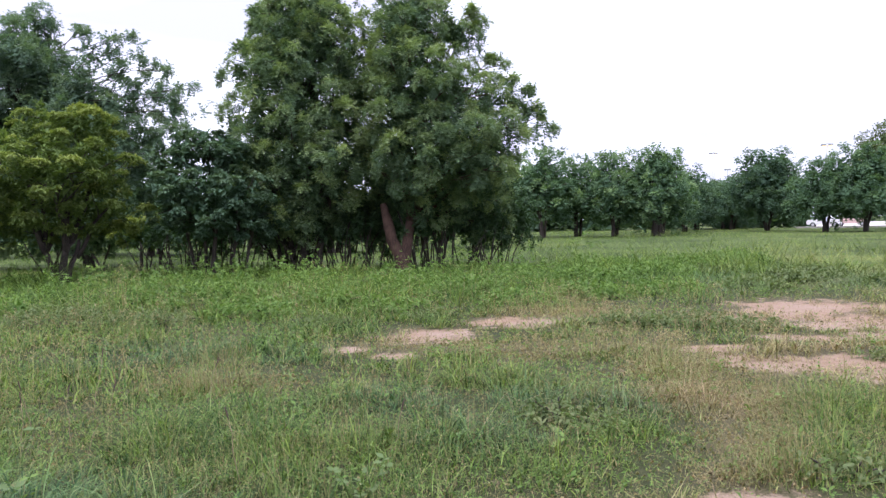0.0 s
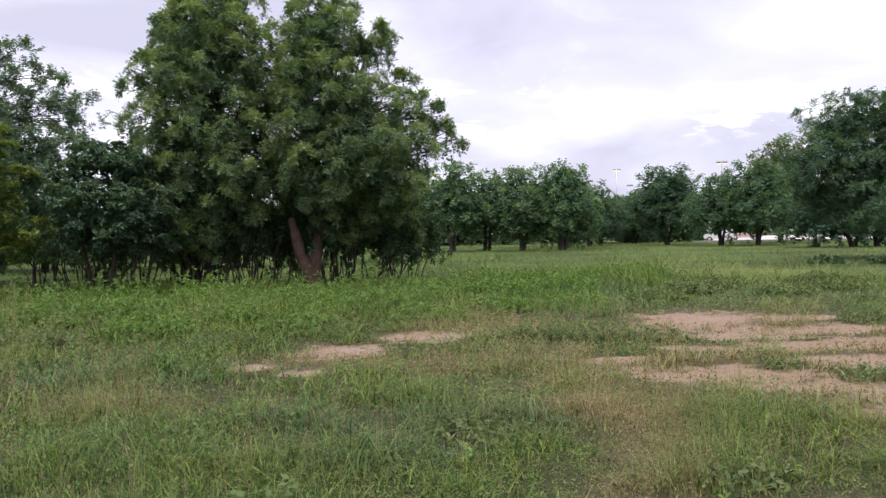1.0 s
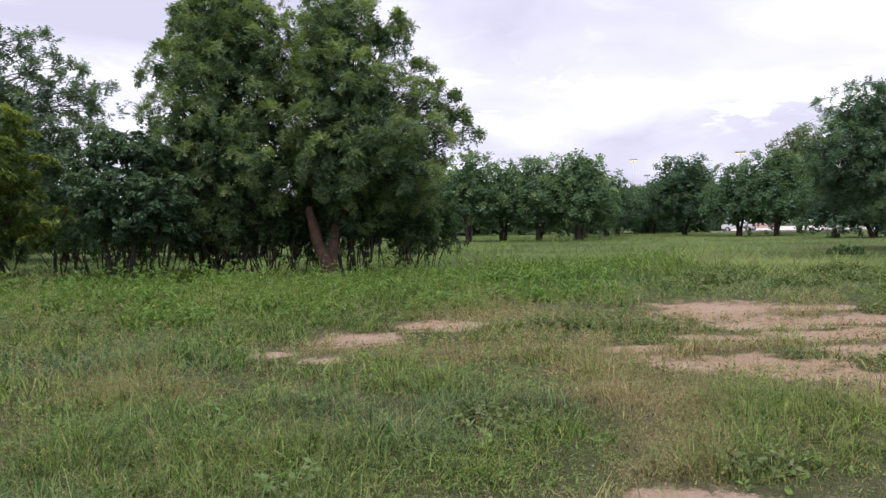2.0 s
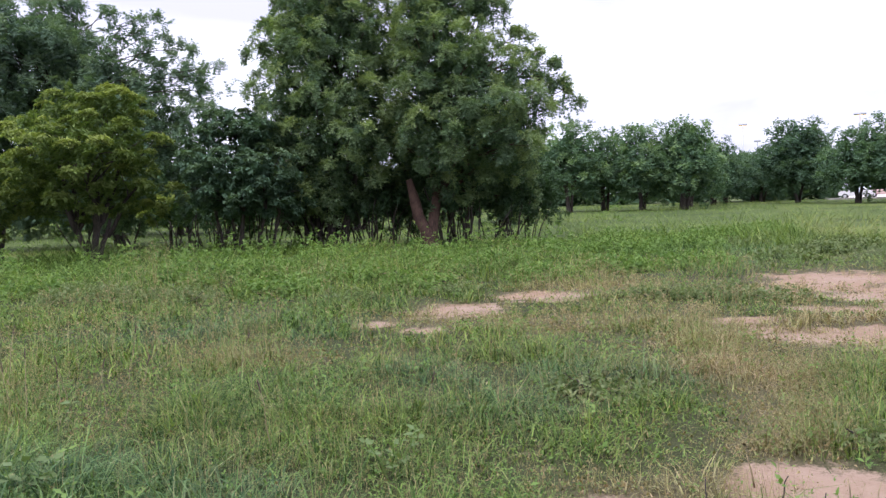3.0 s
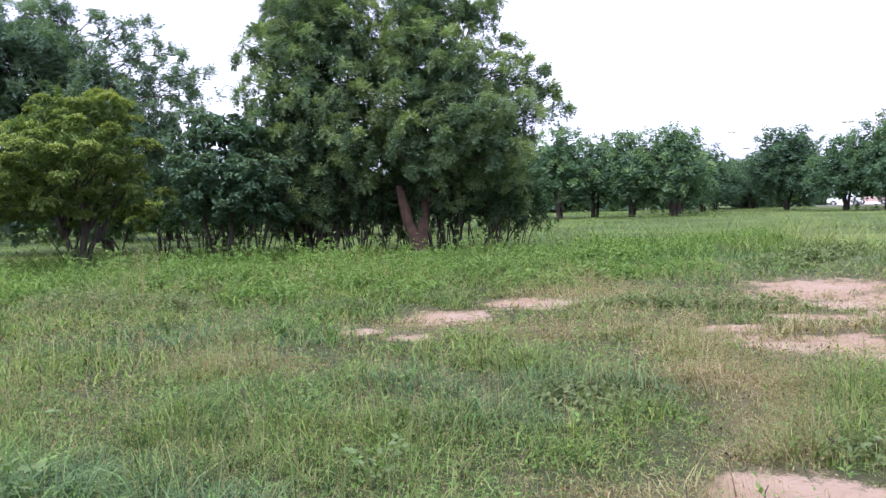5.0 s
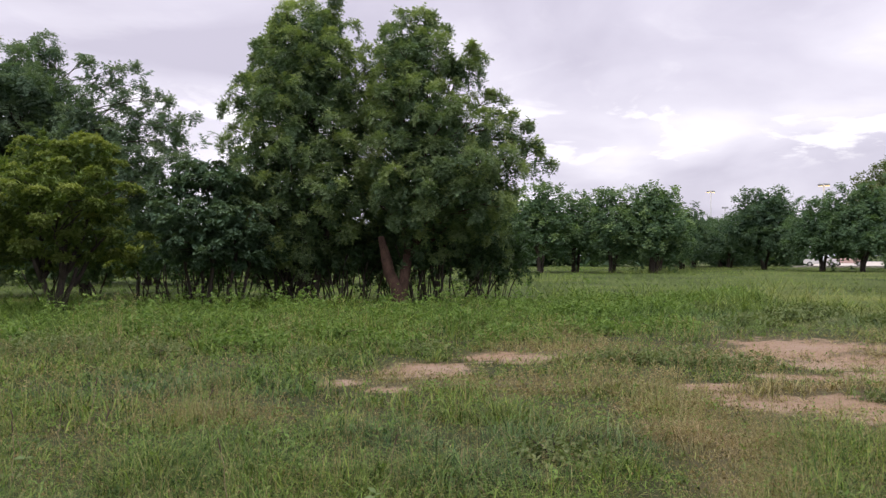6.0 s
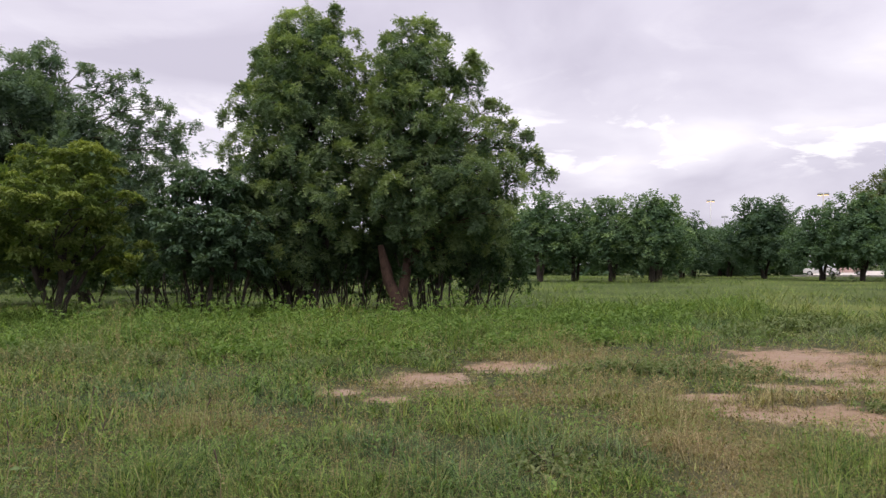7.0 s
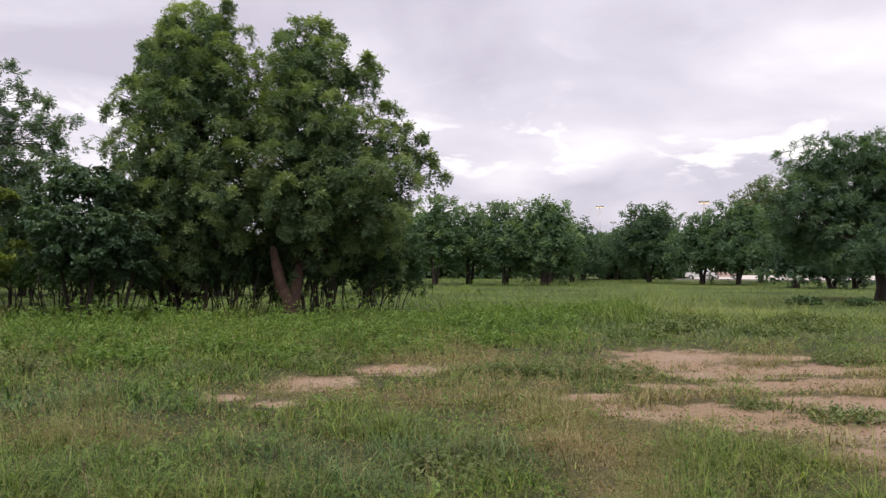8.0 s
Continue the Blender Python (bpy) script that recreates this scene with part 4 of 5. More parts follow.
tree("tall_tree", (-13.85, 32.07), stacked([(9.51, -2.22, -0.9), (8.74, -3.21, -0.62), (7.97, -4.09, 0.09), (7.09, -4.97, 1.63), (5.99, -5.63, 2.84), (4.89, -6.07, 3.78), (3.79, -6.29, 2.84), (2.69, -6.29, 2.73), (1.81, -5.85, 2.55)], 0.42) + [(-4.3, -2.1, 8.1, 2.0, 2.2, 1.6), (-3.9, -2.1, 5.7, 2.17, 2.4, 2.0), (-2.4, -2.0, 8.0, 1.6, 1.7, 1.2), (1.6, 1.0, 2.9, 1.3, 1.5, 1.0)],
     FROND_MID, HAZY, DARK_BARK, 3, 0.80, 8, 8, 0.23, None, 0.2, 2.2, young_lit=0.26, core=3.2, filler=0.7,
     label="tall dark tree with open upper branches and tufted foliage", group="big trees",
     tips_extra=[(-2.55, -0.5, 9.55, 0.36), (-1.12, 0.0, 9.51, 0.3), (-0.4, 0.5, 9.33, 0.34), (0.42, -0.5, 8.96, 0.36), (0.97, 0.0, 8.85, 0.3), (0.75, 0.5, 8.41, 0.36), (1.52, -0.5, 8.74, 0.28), (1.89, 0.0, 8.96, 0.34), (2.07, 0.5, 8.19, 0.25), (1.74, -0.5, 7.75, 0.36), (2.4, 0.0, 7.42, 0.28), (2.62, 0.5, 7.97, 0.15), (3.39, -0.5, 7.53, 0.38), (3.06, 0.0, 6.98, 0.34), (3.56, 0.5, 6.98, 0.3), (3.78, -0.5, 6.54, 0.34), (4.31, 0.0, 6.91, 0.3), (3.39, 0.5, 6.21, 0.42), (3.87, -0.5, 5.95, 0.3), (3.94, 0.0, 5.44, 0.25), (2.62, 0.5, 6.65, 0.45), (2.07, -0.5, 6.98, 0.42), (-1.89, 0.0, 9.9, 0.4), (-2.77, 0.5, 9.84, 0.2)])
tree("layered_tree", (-10.5, 22.51),
     [(-0.5, 0.6, 4.5, 0.9, 1.03, 0.45), (0.5, 0.2, 4.1, 1.0, 1.15, 0.55), (-1.2, 0.3, 3.8, 1.0, 1.15, 0.65), (0.2, -0.7, 3.2, 1.58, 1.82, 0.83),
      (0.8, 0.6, 3.3, 0.79, 0.91, 0.72), (-0.9, -0.7, 2.5, 1.03, 1.19, 0.72), (-0.1, 0.5, 2.2, 1.58, 1.82, 0.72), (1.3, 0.0, 2.4, 0.65, 0.75, 0.72),
      (-1.0, 0.2, 1.8, 0.95, 1.09, 0.5), (0.4, 0.3, 1.75, 1.12, 1.29, 0.45)],
     LEAF_MID, FRESH, DARK_BARK, 4, 0.74, 26, 14, 0.13, [(0, 0, 0.15, 0, 0.105), (-0.2, 0.1, -0.3, 0, 0.09), (0.12, 0.15, 0.2, 0.1, 0.075)], 0.16, 0.9, flat=0.9, young_lit=0.5, drop=0.0, tuck=0.4,
     label="low spreading tree with layers of yellow-green leaves", group="big trees")
tree("broadleaf_tree", (-6.85, 24.39),
     [(-0.2, 0.3, 3.9, 0.91, 1.05, 0.39), (-0.9, 0.1, 3.4, 0.63, 0.73, 0.49), (0.5, 0.1, 3.4, 0.74, 0.85, 0.56), (-0.4, -0.4, 2.7, 0.97, 1.11, 0.56),
      (0.8, -0.4, 2.5, 0.84, 0.97, 0.56), (0.0, -0.2, 1.9, 1.23, 1.41, 0.49), (1.0, 0.2, 1.7, 0.84, 0.97, 0.44), (-0.7, -0.8, 1.9, 0.46, 0.53, 0.42)],
     LEAF_BROAD, TEAL, DARK_BARK, 5, 0.5, 12, 12, 0.13, [(0, 0, 0.1, 0, 0.07), (-0.6, 0.2, -0.2, 0, 0.05), (0.5, 0.1, 0.2, 0.1, 0.05), (0.9, 0.3, 0.2, 0, 0.05), (-0.3, 0.4, -0.1, 0.1, 0.05)], 0.1, 1.3,
     flat=0.8, young_lit=0.25, drop=0.05, label="small dark broad-leaved tree on many thin stems", group="small trees")
tree("small_tree", (-10.05, 27.3), [(0.0, 0.0, 1.5, 0.55, 0.6, 0.40), (-0.35, -0.1, 1.3, 0.4, 0.45, 0.32), (0.3, 0.1, 1.25, 0.35, 0.4, 0.30)],
     LEAF_MID, FRESH, DARK_BARK, 6, 0.4, 9, 12, 0.15, None, 0.06, 0.8, young_lit=0.6, label="small bright yellow-green tree", group="small trees")
tree("small_tree", (-12.23, 29.5), [(-0.2, 0.0, 1.4, 0.66, 0.76, 0.53), (0.3, 0.3, 1.2, 0.53, 0.61, 0.44), (-0.7, -0.1, 1.1, 0.48, 0.56, 0.44)],
     LEAF_MID, NEEM, DARK_BARK, 7, 0.45, 9, 12, 0.16, [(0, 0, 0.2, 0, 0.04), (-0.1, 0, -0.3, 0, 0.04)], 0.06, 0.7, young_lit=0.15, label="small dark green tree on thin crooked stems", group="small trees")
tree("layered_tree", (-13.08, 22.44), [(0.1, -0.2, 1.6, 0.75, 0.86, 0.64), (-0.9, 0.1, 2.4, 1.25, 1.44, 1.07), (-0.9, -0.8, 1.3, 1.07, 1.24, 0.72), (-0.5, 0.1, 1.0, 0.64, 0.74, 0.43)],
     LEAF_MID, FRESH, DARK_BARK, 8, 0.55, 14, 14, 0.13, [(0, 0, 0.1, 0, 0.08), (-0.3, 0.1, -0.4, 0, 0.08)], 0.1, 0.8, flat=0.7, young_lit=0.35, drop=0.02,
     label="low tree with yellow-green foliage down to the grass", group="big trees")
tree("big_dark_tree", (26.19, 36.58),
     [(-1.70, 2.80, 6.63, 1.35, 1.56, 1.18), (-3.66, 1.50, 4.93, 1.20, 1.39, 1.32), (-0.88, 1.10, 6.92, 1.80, 2.08, 0.94), (0.97, 0.60, 7.01, 2.10, 2.42, 1.06),
      (-1.08, 1.70, 4.83, 2.40, 2.77, 1.77), (1.08, 1.20, 4.83, 2.40, 2.77, 2.06), (-2.42, 3.20, 3.31, 1.35, 1.56, 1.18), (-0.67, 2.40, 3.04, 1.80, 2.08, 1.18),
      (-1.08, -1.30, 2.65, 1.80, 2.08, 1.18), (1.59, -1.30, 5.88, 2.40, 2.77, 1.77), (1.89, -1.30, 3.70, 2.40, 2.77, 1.77), (-1.64, 1.10, 7.82, 0.28, 0.32, 0.22),
      (-1.13, 0.80, 7.62, 0.31, 0.36, 0.25), (-0.42, 0.40, 7.82, 0.43, 0.50, 0.28)],
     FROND_MID, NEEM_FAR, DARK_BARK, 9, 0.84, 9, 7, 0.25, None, 0.3, 1.6, young_lit=0.26, core=3.0, label="broad dark green tree with clustered foliage on a black trunk", group="big trees")


def round_crown(r, h, clear, rng, n=11):
    """Masses for a rounded crown of half-width r, total height h, with the trunk clear below."""
    out = [(0, 0, (h + clear) / 2, r * 0.72, r * 0.72, (h - clear) * 0.42)]
    for i in range(n):
        a, k = 2.399 * i + rng.uniform(-0.4, 0.4), (i + 0.5) / n
        z = clear + (h - clear) * (0.14 + 0.74 * k)
        ring = r * 0.62 * math.sqrt(max(0.05, 1 - (1.45 * k - 0.45) ** 2)) if k > 0.3 else r * 0.6
        s = r * rng.uniform(0.30, 0.46)
        out.append((ring * math.cos(a), ring * math.sin(a), z, s, s, s * 0.85))
    for i in range(5):
        a = rng.uniform(0, 6.28)
        q = rng.uniform(0.1, 0.6) * r
        out.append((q * math.cos(a), q * math.sin(a), h - 0.10 * q + rng.uniform(-0.2, 0.3), 0.42, 0.42, 0.32))
    return out


def far_tree(at, r, h, clear, mat, seed, label, young_lit=0.2, density=0.6, stems=None, girth=0.2):
    rr = np.random.default_rng(seed)
    if stems is None:
        stems = [(0, 0, rr.uniform(-0.3, 0.3), 0.1, girth), (rr.uniform(0.2, 0.5), 0.2, rr.uniform(0.2, 0.6), 0, girth * 0.7)]
    return tree("tree", at, round_crown(r * 0.95, h * 0.90, clear, rr), FROND_FAR, mat, DARK_BARK, seed, 0.85 / math.sqrt(density), 7, 6, 0.38, stems, girth, clear * 1.05 + 0.5, young_lit=young_lit,
                label=label, group="far trees")


DARK_ROUND = "rounded dark green tree on a short branching trunk"
LIGHT_ROUND = "rounded mid-green tree with full leafy crown"
far_tree((6.3, 79.7), 3.4, 7.8, 1.5, NEEM_MID, 21, LIGHT_ROUND, 0.38)
far_tree((9.0, 74.5), 3.1, 8.6, 1.5, NEEM_MID, 22, LIGHT_ROUND, 0.38)
far_tree((12.6, 77.5), 2.8, 7.9, 1.5, NEEM_MID, 23, LIGHT_ROUND, 0.36)
far_tree((15.4, 74.0), 3.1, 7.9, 1.5, NEEM_MID, 24, LIGHT_ROUND, 0.38)
far_tree((18.7, 72.5), 3.6, 8.2, 1.3, NEEM_MID, 37, LIGHT_ROUND, 0.42, 0.66, None, 0.26)
far_tree((22.2, 83.2), 3.4, 7.8, 1.3, NEEM_MID, 25, LIGHT_ROUND, 0.25)
far_tree((33.0, 107.0), 3.6, 6.6, 1.2, NEEM_FAR, 26, DARK_ROUND)
far_tree((38.0, 111.6), 3.6, 6.6, 1.2, NEEM_FAR, 27, DARK_ROUND)
far_tree((36.5, 104.0), 3.2, 6.0, 1.2, NEEM_FAR, 28, DARK_ROUND)
far_tree((34.8, 88.4), 4.5, 9.0, 1.2, NEEM_FAR, 29, DARK_ROUND)
far_tree((35.9, 77.2), 3.2, 7.4, 1.3, NEEM_MID, 30, LIGHT_ROUND)
far_tree((38.5, 74.8), 3.8, 8.4, 1.3, NEEM_MID, 31, LIGHT_ROUND)
far_tree((47.8, 87.8), 4.6, 12.2, 1.6, PALE, 32, "tall pale grey-green tree with an airy crown", 0.4, 0.65)
far_tree((36.7, 61.9), 2.4, 5.0, 0.5, NEEM_FAR, 33, DARK_ROUND)
far_tree((38.9, 60.5), 2.0, 4.4, 0.5, NEEM_FAR, 34, DARK_ROUND)
far_tree((41.5, 61.3), 2.1, 4.2, 0.5, NEEM_FAR, 35, DARK_ROUND)
far_tree((27.0, 92.0), 3.6, 6.8, 1.0, NEEM_FAR, 36, DARK_ROUND)

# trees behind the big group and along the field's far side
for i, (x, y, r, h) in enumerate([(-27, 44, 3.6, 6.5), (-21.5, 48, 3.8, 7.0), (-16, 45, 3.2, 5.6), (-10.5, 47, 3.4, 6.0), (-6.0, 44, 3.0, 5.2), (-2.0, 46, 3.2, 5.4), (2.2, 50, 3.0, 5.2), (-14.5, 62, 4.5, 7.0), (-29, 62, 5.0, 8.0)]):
    # leaf colour darkened to stand for the shade behind the group
    far_tree((x, y), r, h, 0.8, DARK_AND_SHADED, 50 + i, "tree behind the big trees, leaves coloured dark as if in shade", 0.12, 0.28)


def woods(name, rows, mat, seed, label):
    """A far belt of trees: crowns only, many clumps."""
    rr = np.random.default_rng(seed)
    cen, axs = [], []
    for a0, a1, dist, depth, height, n in rows:
        a, q = np.radians(rr.uniform(a0, a1, n)), dist + rr.uniform(0, depth, n)
        top = height * (0.72 + 0.5 * fbm(a * 40, a * 0 + dist, 91))
        z = top * rr.uniform(0.0, 1, n) ** 0.9
        cen.append(np.stack([q * np.sin(a), q * np.cos(a), z], 1))
        axs.append(np.stack([-np.sin(a) * 0.5, -np.cos(a) * 0.5, 0.8 + 0 * a], 1))
    cen, axs = np.vstack(cen), np.vstack(axs)
    v, f, k = sprays(LEAF_FAR, cen, axs, 8, 1.5, rr, (0.3, 1.4), 0.15)
    yo = np.repeat(np.clip(rr.normal(0.1, 0.12, len(cen)), 0, 1), k)
    return tagged(part_np(name, v, f, mat, None, {"young_lit": yo}), label, "woods", kind="stuff")


woods("far_woods", [(-60, 24, 120, 8, 5.5, 3400), (20, 60, 222, 10, 7.0, 1400)], NEEM_FAR, 77, "belt of dark trees closing the field far off")


# ---- thicket of thin stems under the big trees ----
def thicket(at, n, h, spread, seed, low=0.95, tufts=9, thick=1.0):
    rr = np.random.default_rng(seed)
    root = tagged(new("coppice_shrub"), "thin dark upright shoots in the shade of the trees", "shrub", "shoots under the trees")
    root.location = (at[0], at[1], 0)
    tips = []
    for i in range(n):
        x, y = rr.normal(0, spread, 2)
        lx, ly = x * 1.3 + rr.normal(0, 0.2), y * 0.5
        hh = h * rr.uniform(0.8, 1.2)
        p = np.array([(x, y, -0.05), (x + lx * 0.25, y + ly * 0.25, hh * 0.3), (x + lx * 0.6, y + ly * 0.6, hh * 0.65), (x + lx, y + ly, hh)])
        p[1:3, :2] += rr.normal(0, 0.05, (2, 2))
        g = rr.uniform(0.014, 0.034) * thick
        v, f = tube(p, np.linspace(g, g * 0.55, 4), 5)
        part_np("stem", v, f, DARK_BARK, root, smooth=True)
        tips.append(p[3])
    tips = np.array(tips)
    cen = np.repeat(tips, tufts, 0) + rr.normal(0, 0.24, (len(tips) * tufts, 3)) * [1, 1, 2.2 if low < 0.5 else 1] + [0, 0, 0.12]
    cen = cen[cen[:, 2] > low]
    v, f, k = sprays(LEAF_MID, cen, rr.normal(0, 0.5, cen.shape) + [0, 0, 0.6], 14, 0.17, rr)
    # foliage takes the darkened leaf colour, which puts shade under the crowns
    part_np("foliage", v, f, DARK_AND_SHADED, root, {"young_lit": np.repeat(np.clip(rr.normal(0.05, 0.08, len(cen)), 0, 1), k)})
    return root


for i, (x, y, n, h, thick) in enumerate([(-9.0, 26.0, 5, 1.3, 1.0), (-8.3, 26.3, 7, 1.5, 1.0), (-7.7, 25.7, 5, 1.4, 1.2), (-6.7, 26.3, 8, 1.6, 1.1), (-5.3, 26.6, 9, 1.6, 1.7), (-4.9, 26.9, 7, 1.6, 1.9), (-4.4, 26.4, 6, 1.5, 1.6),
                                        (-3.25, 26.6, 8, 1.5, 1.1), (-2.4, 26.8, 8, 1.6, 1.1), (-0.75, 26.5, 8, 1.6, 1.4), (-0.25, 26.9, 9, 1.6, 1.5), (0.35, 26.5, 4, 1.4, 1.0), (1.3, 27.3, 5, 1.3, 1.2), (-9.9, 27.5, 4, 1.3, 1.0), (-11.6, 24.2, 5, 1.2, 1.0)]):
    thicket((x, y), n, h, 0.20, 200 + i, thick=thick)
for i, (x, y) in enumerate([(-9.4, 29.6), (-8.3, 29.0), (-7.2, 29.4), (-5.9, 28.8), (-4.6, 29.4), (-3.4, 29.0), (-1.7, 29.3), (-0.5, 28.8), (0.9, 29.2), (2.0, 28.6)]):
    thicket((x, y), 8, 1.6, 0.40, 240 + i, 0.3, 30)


# ---- low bushes in the field ----
def low_bush(at, r, h, seed, mat=DARK_AND_SHADED, length=0.14, label="low dark green bush in the grass"):
    rr = np.random.default_rng(seed)
    root = tagged(new("low_bush"), label, "bush", "low bushes")
    root.location = (at[0], at[1], float(ground_height(np.array([at[0]]), np.array([at[1]]))[0]))
    n = int(170 * r * r ** 0.5 * (0.14 / length) ** 0.7)
    a, q = rr.uniform(0, 6.28, n), np.sqrt(rr.uniform(0, 1, n))
    top = h * np.sqrt(np.clip(1 - q * q, 0.03, 1)) * (0.75 + 0.5 * fbm(np.cos(a) * q * 2.5 + seed, np.sin(a) * q * 2.5, 95))
    cen = np.stack([r * q * np.cos(a), r * q * np.sin(a) * 0.8, top * rr.uniform(0.45, 1.0, n) + 0.02], 1)
    d = np.stack([np.cos(a) * q, np.sin(a) * q, 0.6 + 0 * q], 1)
    for c in cen[:7]:
        v, f = tube(bend((c[0] * 0.3, c[1] * 0.3, -0.05), c, rr, 4, 0.05, 0.05), np.linspace(0.012, 0.004, 4), 4)
        part_np("stem", v, f, DARK_BARK, root)
    v, f, k = sprays(LEAF_BROAD, cen, d, 10, length, rr)
    part_np("foliage", v, f, mat, root, {"young_lit": np.repeat(np.clip(rr.normal(0.3, 0.25, n), 0, 1), k)})


for i, (x, y, r, h) in enumerate([(20.0, 33.0, 0.8, 0.42), (21.8, 31.8, 0.7, 0.38)]):
    low_bush((x, y), r, h, 300 + i)
WEEDY = "low spreading grey-green weed bush in the grass"
for i, (x, y, r, h) in enumerate([(6.5, 17.3, 0.8, 0.26), (7.9, 18.7, 0.9, 0.30), (9.7, 17.5, 0.8, 0.24), (11.6, 18.6, 0.9, 0.28), (9.2, 20.4, 1.0, 0.32), (12.8, 21.2, 1.1, 0.34), (7.0, 21.6, 0.8, 0.30), (2.6, 11.4, 0.6, 0.26), (3.4, 11.1, 0.6, 0.27), (4.0, 10.7, 0.5, 0.22),
                                 (8.2, 12.2, 0.7, 0.25), (5.1, 7.5, 0.45, 0.16), (4.5, 8.3, 0.3, 0.10), (2.3, 4.7, 0.35, 0.14), (0.9, 6.0, 0.5, 0.17), (-0.2, 12.9, 0.5, 0.2), (-1.9, 12.0, 0.6, 0.26), (-4.6, 12.4, 0.9, 0.3), (-6.2, 13.0, 1.0, 0.34)]):
    low_bush((x, y), r, h, 320 + i, SAGE, 0.09 if y > 14 else 0.05, WEEDY)

GREENY = "leafy green weed clump at the edge of the taller grass"
for i, (x, y, r, h) in enumerate([(-3.2, 13.3, 0.9, 0.36), (-0.9, 13.6, 0.8, 0.32), (-7.6, 13.9, 1.0, 0.38), (1.3, 14.6, 0.8, 0.34), (2.7, 15.6, 0.9, 0.36), (4.4, 16.4, 0.9, 0.34), (-2.2, 14.6, 1.0, 0.42), (-5.4, 14.3, 0.9, 0.40),
                                 (0.4, 16.2, 0.9, 0.42), (3.4, 19.0, 1.1, 0.45), (5.4, 21.0, 1.2, 0.45), (-4.2, 16.5, 1.0, 0.42), (7.0, 24.0, 1.3, 0.5), (4.6, 24.5, 1.3, 0.5), (-1.0, 17.8, 1.0, 0.40), (9.5, 27.0, 1.4, 0.5)]):
    low_bush((x, y), r, h, 360 + i, WEED, 0.075, GREENY)


# ---- lamp posts along the road ----
def lamp_post(at, h, lit, label, facing=0.0):
    root = tagged(new("lamp_post"), label, "lamp post", "road lamps")
    root.location = (at[0], at[1], 0)
    root.rotation_euler = (0, 0, facing)
    v, f = tube([(0, 0, -0.1), (0, 0, 0.4), (0, 0, 0.42), (0, 0, h * 0.5), (0, 0, h)], [0.22, 0.2, 0.15, 0.12, 0.08], 10)
    part_np("pole", v, f, STEEL, root, smooth=True)
    bm = bmesh.new()
    bmesh.ops.create_cube(bm, size=1, matrix=Matrix.Diagonal((0.9, 0.1, 0.1, 1)) @ Matrix.Translation((0, 0, 0)))
    arm = part("cross_arm", bm, STEEL, root)
    arm.location = (0, 0, h)
    for sx in (-1, 1):
        bm = bmesh.new()
        bmesh.ops.create_cube(bm, size=1, matrix=Matrix.Diagonal((0.56, 0.42, 0.22, 1)))
        bmesh.ops.bevel(bm, geom=bm.edges[:], offset=0.05, segments=2, affect="EDGES")
        head = part("lamp_head", bm, STEEL, root)
        head.location, head.rotation_euler = (sx * 0.36, -0.1, h - 0.08), (0.5, 0, 0)
        bm = bmesh.new()
        bmesh.ops.create_cube(bm, size=1, matrix=Matrix.Diagonal((0.48, 0.36, 0.10, 1)))
        bmesh.ops.bevel(bm, geom=bm.edges[:], offset=0.02, segments=1, affect="EDGES")
        glass = part("lamp_glass", bm, LAMP_LIT if lit else STEEL, head, "glowing warm white glass" if lit else "")
        glass.location = (0, 0, -0.1)


lamp_post((43.9, 132.9), 12.0, True, "tall steel lamp post with lit twin heads", -0.32)
lamp_post((57.4, 165.2), 11.3, False, "tall steel lamp post with unlit twin heads", -0.32)
lamp_post((44.5, 95.0), 9.8, True, "tall steel lamp post with bright twin heads", -0.45)


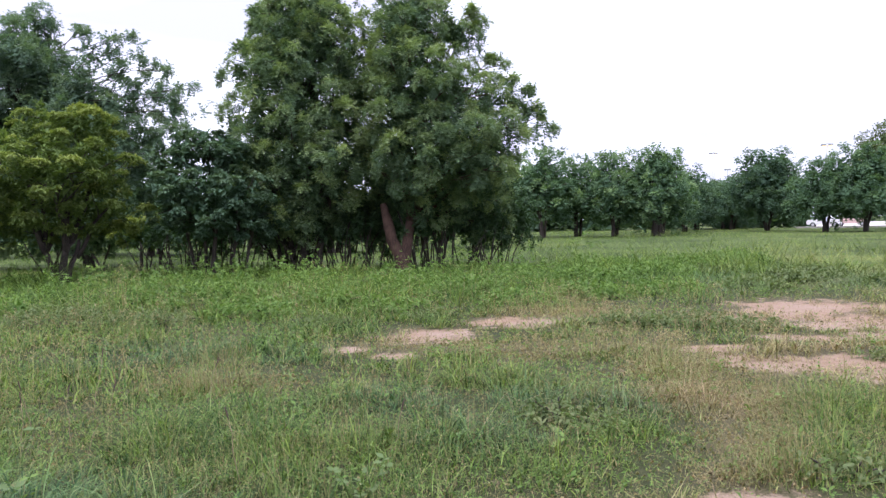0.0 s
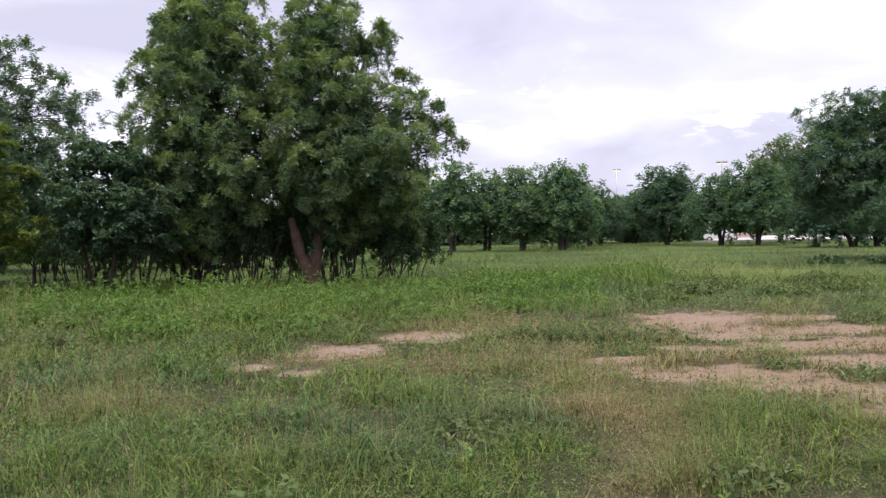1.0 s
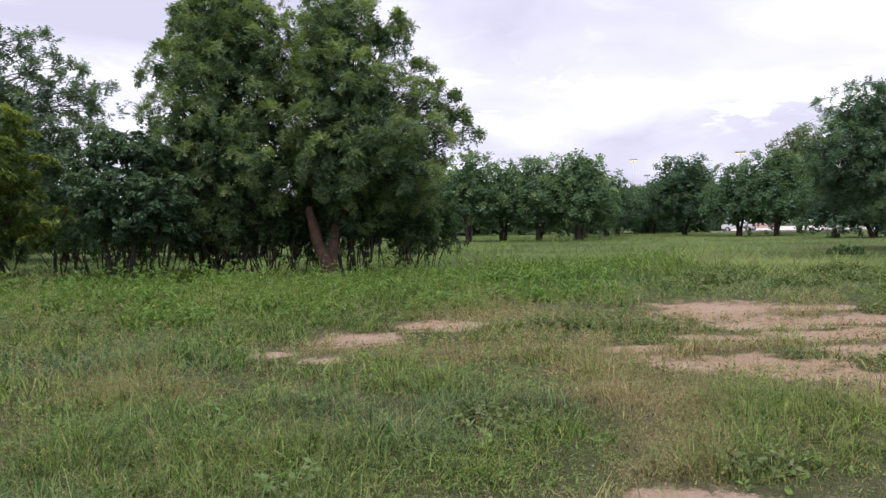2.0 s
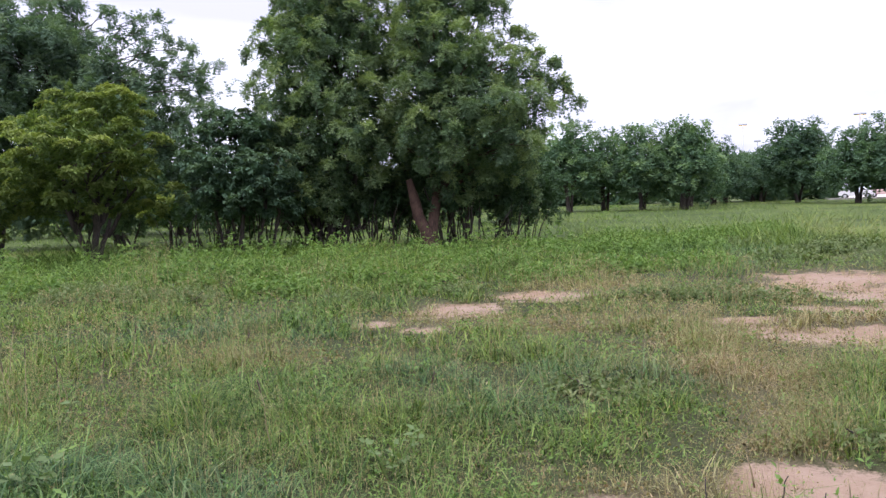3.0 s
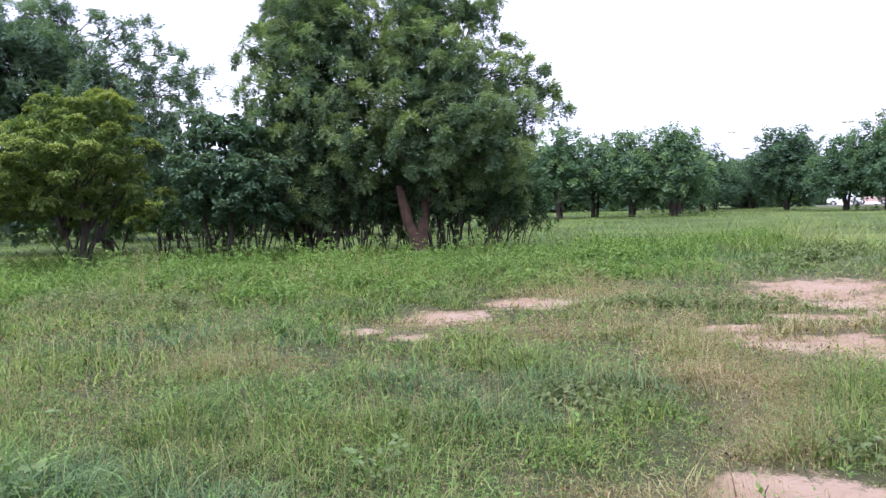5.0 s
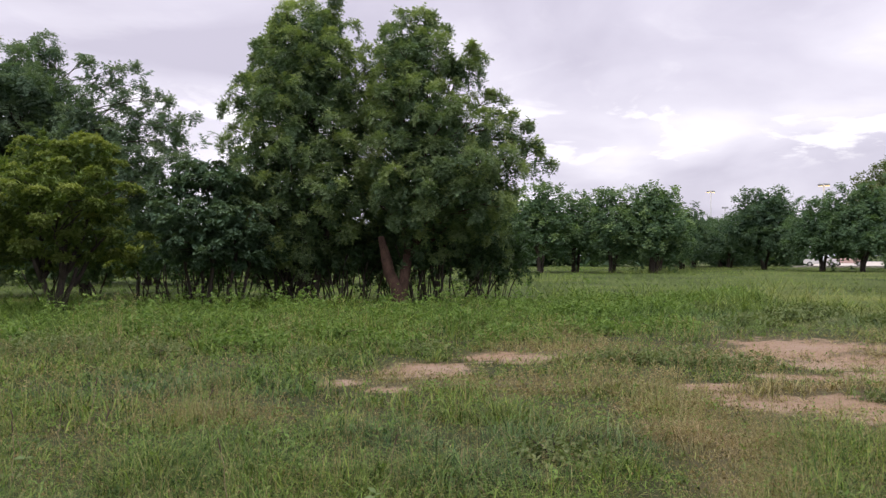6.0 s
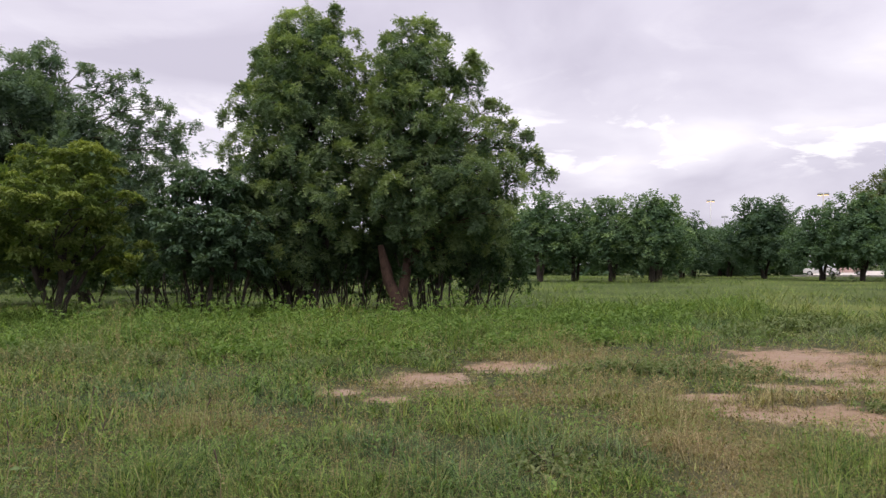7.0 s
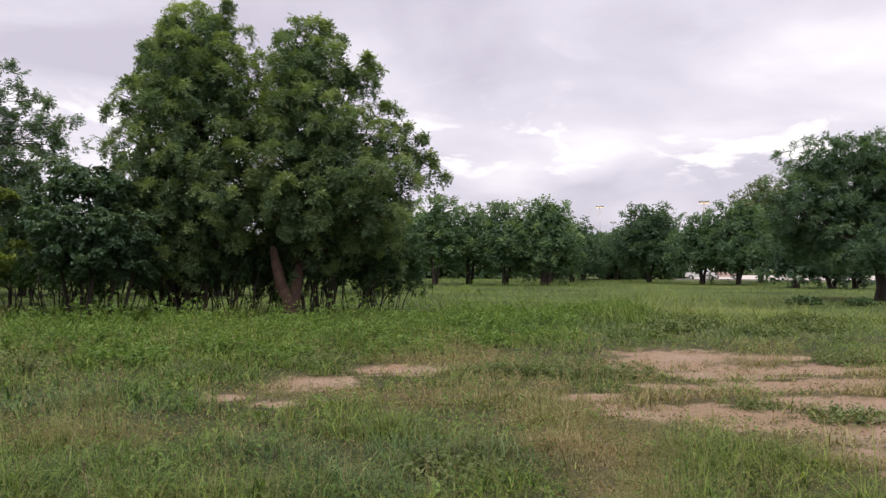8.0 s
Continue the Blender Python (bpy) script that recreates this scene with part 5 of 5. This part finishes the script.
# ---- cars on the road ----
def car(at, turn, paint, label):
    root = tagged(new("car"), label, "car", "cars on the road")
    root.location, root.rotation_euler = (at[0], at[1], 0.06), (0, 0, turn)
    bm = bmesh.new()
    side = [(-2.05, 0.35), (-2.1, 0.75), (-1.9, 0.95), (-1.25, 1.02), (-0.75, 1.42), (0.75, 1.46), (1.35, 1.02), (1.95, 0.86), (2.1, 0.6), (2.05, 0.35)]
    rows = [[bm.verts.new((x, y * (0.86 if z > 1.1 else 1.0), z)) for x, z in side] for y in (-0.85, 0.85)]
    n = len(side)
    for i in range(n):
        bm.faces.new((rows[0][i], rows[0][(i + 1) % n], rows[1][(i + 1) % n], rows[1][i]))
    bm.faces.new(rows[0][::-1])
    bm.faces.new(rows[1])
    bmesh.ops.recalc_face_normals(bm, faces=bm.faces)
    bmesh.ops.bevel(bm, geom=bm.edges[:], offset=0.05, segments=2, affect="EDGES")
    body = part("body", bm, paint, root)
    for y in (-0.80, 0.80):
        bm = bmesh.new()
        pane = [(-1.05, 1.06), (-0.68, 1.36), (0.70, 1.39), (1.15, 1.06)]
        a = [[bm.verts.new((x, y + d, z)) for x, z in pane] for d in (-0.06, 0.06)]
        bm.faces.new(a[0])
        bm.faces.new(a[1][::-1])
        for i in range(4):
            bm.faces.new((a[0][i], a[0][(i + 1) % 4], a[1][(i + 1) % 4], a[1][i]))
        bmesh.ops.recalc_face_normals(bm, faces=bm.faces)
        part("window", bm, GLASS_DARK, body)
    for x in (-1.3, 1.3):
        for y in (-0.8, 0.8):
            bm = bmesh.new()
            bmesh.ops.create_cone(bm, cap_ends=True, segments=20, radius1=0.32, radius2=0.32, depth=0.22, matrix=pose(0, 0, 0, 90))
            bmesh.ops.bevel(bm, geom=bm.edges[:], offset=0.03, segments=1, affect="EDGES")
            wheel = part("wheel", bm, RUBBER, root)
            wheel.location = (x, y, 0.32)
            bm = bmesh.new()
            bmesh.ops.create_cone(bm, cap_ends=True, segments=16, radius1=0.19, radius2=0.19, depth=0.25, matrix=pose(0, 0, 0, 90))
            part("rim", bm, STEEL, wheel)


TURN = math.atan2(RT[1], RT[0])
car((RN * 118 + RT * -7.8), TURN, PAINT_WHITE, "pale grey saloon car on the pale road")
car((RN * 128 + RT * -5.0), TURN, PAINT_RED, "faded red car on the pale road")


# ---- single plants close by ----
def broad_weed(at, stems, seed, length=0.07, h=0.3):
    rr = np.random.default_rng(seed)
    root = tagged(new("weed_plant"), "leggy weed with pale green oval leaves", "plant", "weed plants")
    root.location = (at[0], at[1], float(ground_height(np.array([at[0]]), np.array([at[1]]))[0]))
    for i in range(stems):
        a = 2.4 * i + rr.uniform(-0.4, 0.4)
        tip = np.array([0.14 * math.cos(a), 0.14 * math.sin(a), h * rr.uniform(0.7, 1.1)])
        way = bend((0, 0, -0.03), tip, rr, 5, 0.02, 0.03)
        v, f = tube(way, np.linspace(0.005, 0.002, 5), 5)
        part_np("stem", v, f, WEED, root, {"young_lit": np.full(len(v), 0.3)})
        for j in range(2, 5):
            v, f, k = sprays(blade_leaf(0.62, 0.2), way[j:j + 1], np.array([[0.0, 0, 1.0]]), 3, length, rr, (0.9, 1.5), 0.05, 0.01)
            part_np("leaf", v, f, WEED_PALE, root, {"young_lit": np.full(len(v), rr.uniform(0.5, 0.9))})


broad_weed((-0.48, 4.25), 6, 401, 0.052, 0.27)
broad_weed((-2.25, 3.85), 4, 402, 0.075, 0.26)
broad_weed((-2.75, 5.1), 2, 404, 0.06, 0.28)
for i, (x, y, h, lean) in enumerate([(0.98, 3.63, 0.17, 0.02), (1.36, 4.06, 0.15, -0.05), (1.05, 3.5, 0.13, 0.03), (1.36, 3.72, 0.14, 0.04), (1.66, 3.66, 0.15, -0.02), (1.74, 3.62, 0.13, 0.05), (1.5, 3.55, 0.12, 0.0), (1.22, 3.6, 0.1, 0.03)]):
    rr = np.random.default_rng(500 + i)
    way = bend((x, y, -0.03), (x + lean, y + rr.normal(0, 0.03), h), rr, 5, 0.0, 0.03)
    v, f = tube(way, np.linspace(0.0055, 0.0025, 5), 5, rr, 0.2)
    tagged(part_np("dry_stalk", v, f, STALK if i % 3 == 0 else STRAW, None), "charred dry plant stalk standing in bare earth" if i % 3 == 0 else "dry brown plant stalk standing in bare earth", "stalk", "dry stalks")


# ---- flowering grass stalks ----
for i, (x, y) in enumerate([(-3.3, 5.6), (-3.1, 5.4), (-2.95, 5.75), (-2.8, 5.3), (-2.6, 5.5), (-3.5, 6.1), (-2.3, 5.0), (-1.2, 4.6), (-0.4, 4.9), (-3.9, 6.6), (-1.9, 6.3), (-2.9, 6.6)]):
    rr = np.random.default_rng(600 + i)
    root = tagged(new("grass_stalk"), "thin grass stalk with a dark purple-brown flower spike", "grass stalk", "flowering stalks")
    root.location = (x, y, float(ground_height(np.array([x]), np.array([y]))[0]))
    h = rr.uniform(0.34, 0.5)
    way = bend((0, 0, -0.03), (rr.normal(0, 0.13), rr.normal(0, 0.10), h), rr, 6, 0.0, 0.015)
    v, f = tube(way, np.linspace(0.003, 0.0018, 6), 5)
    part_np("stem", v, f, STRAW, root)
    tip = unit(way[-1] - way[-2])
    spike = np.array([way[-1] + tip * q for q in (-0.01, 0.01, 0.035, 0.06, 0.075)])
    v, f = tube(spike, [0.002, 0.0038, 0.0042, 0.0034, 0.001], 6, rr, 0.25)
    part_np("flower_spike", v, f, SPIKE, root, label="dark purple-brown flower spike")
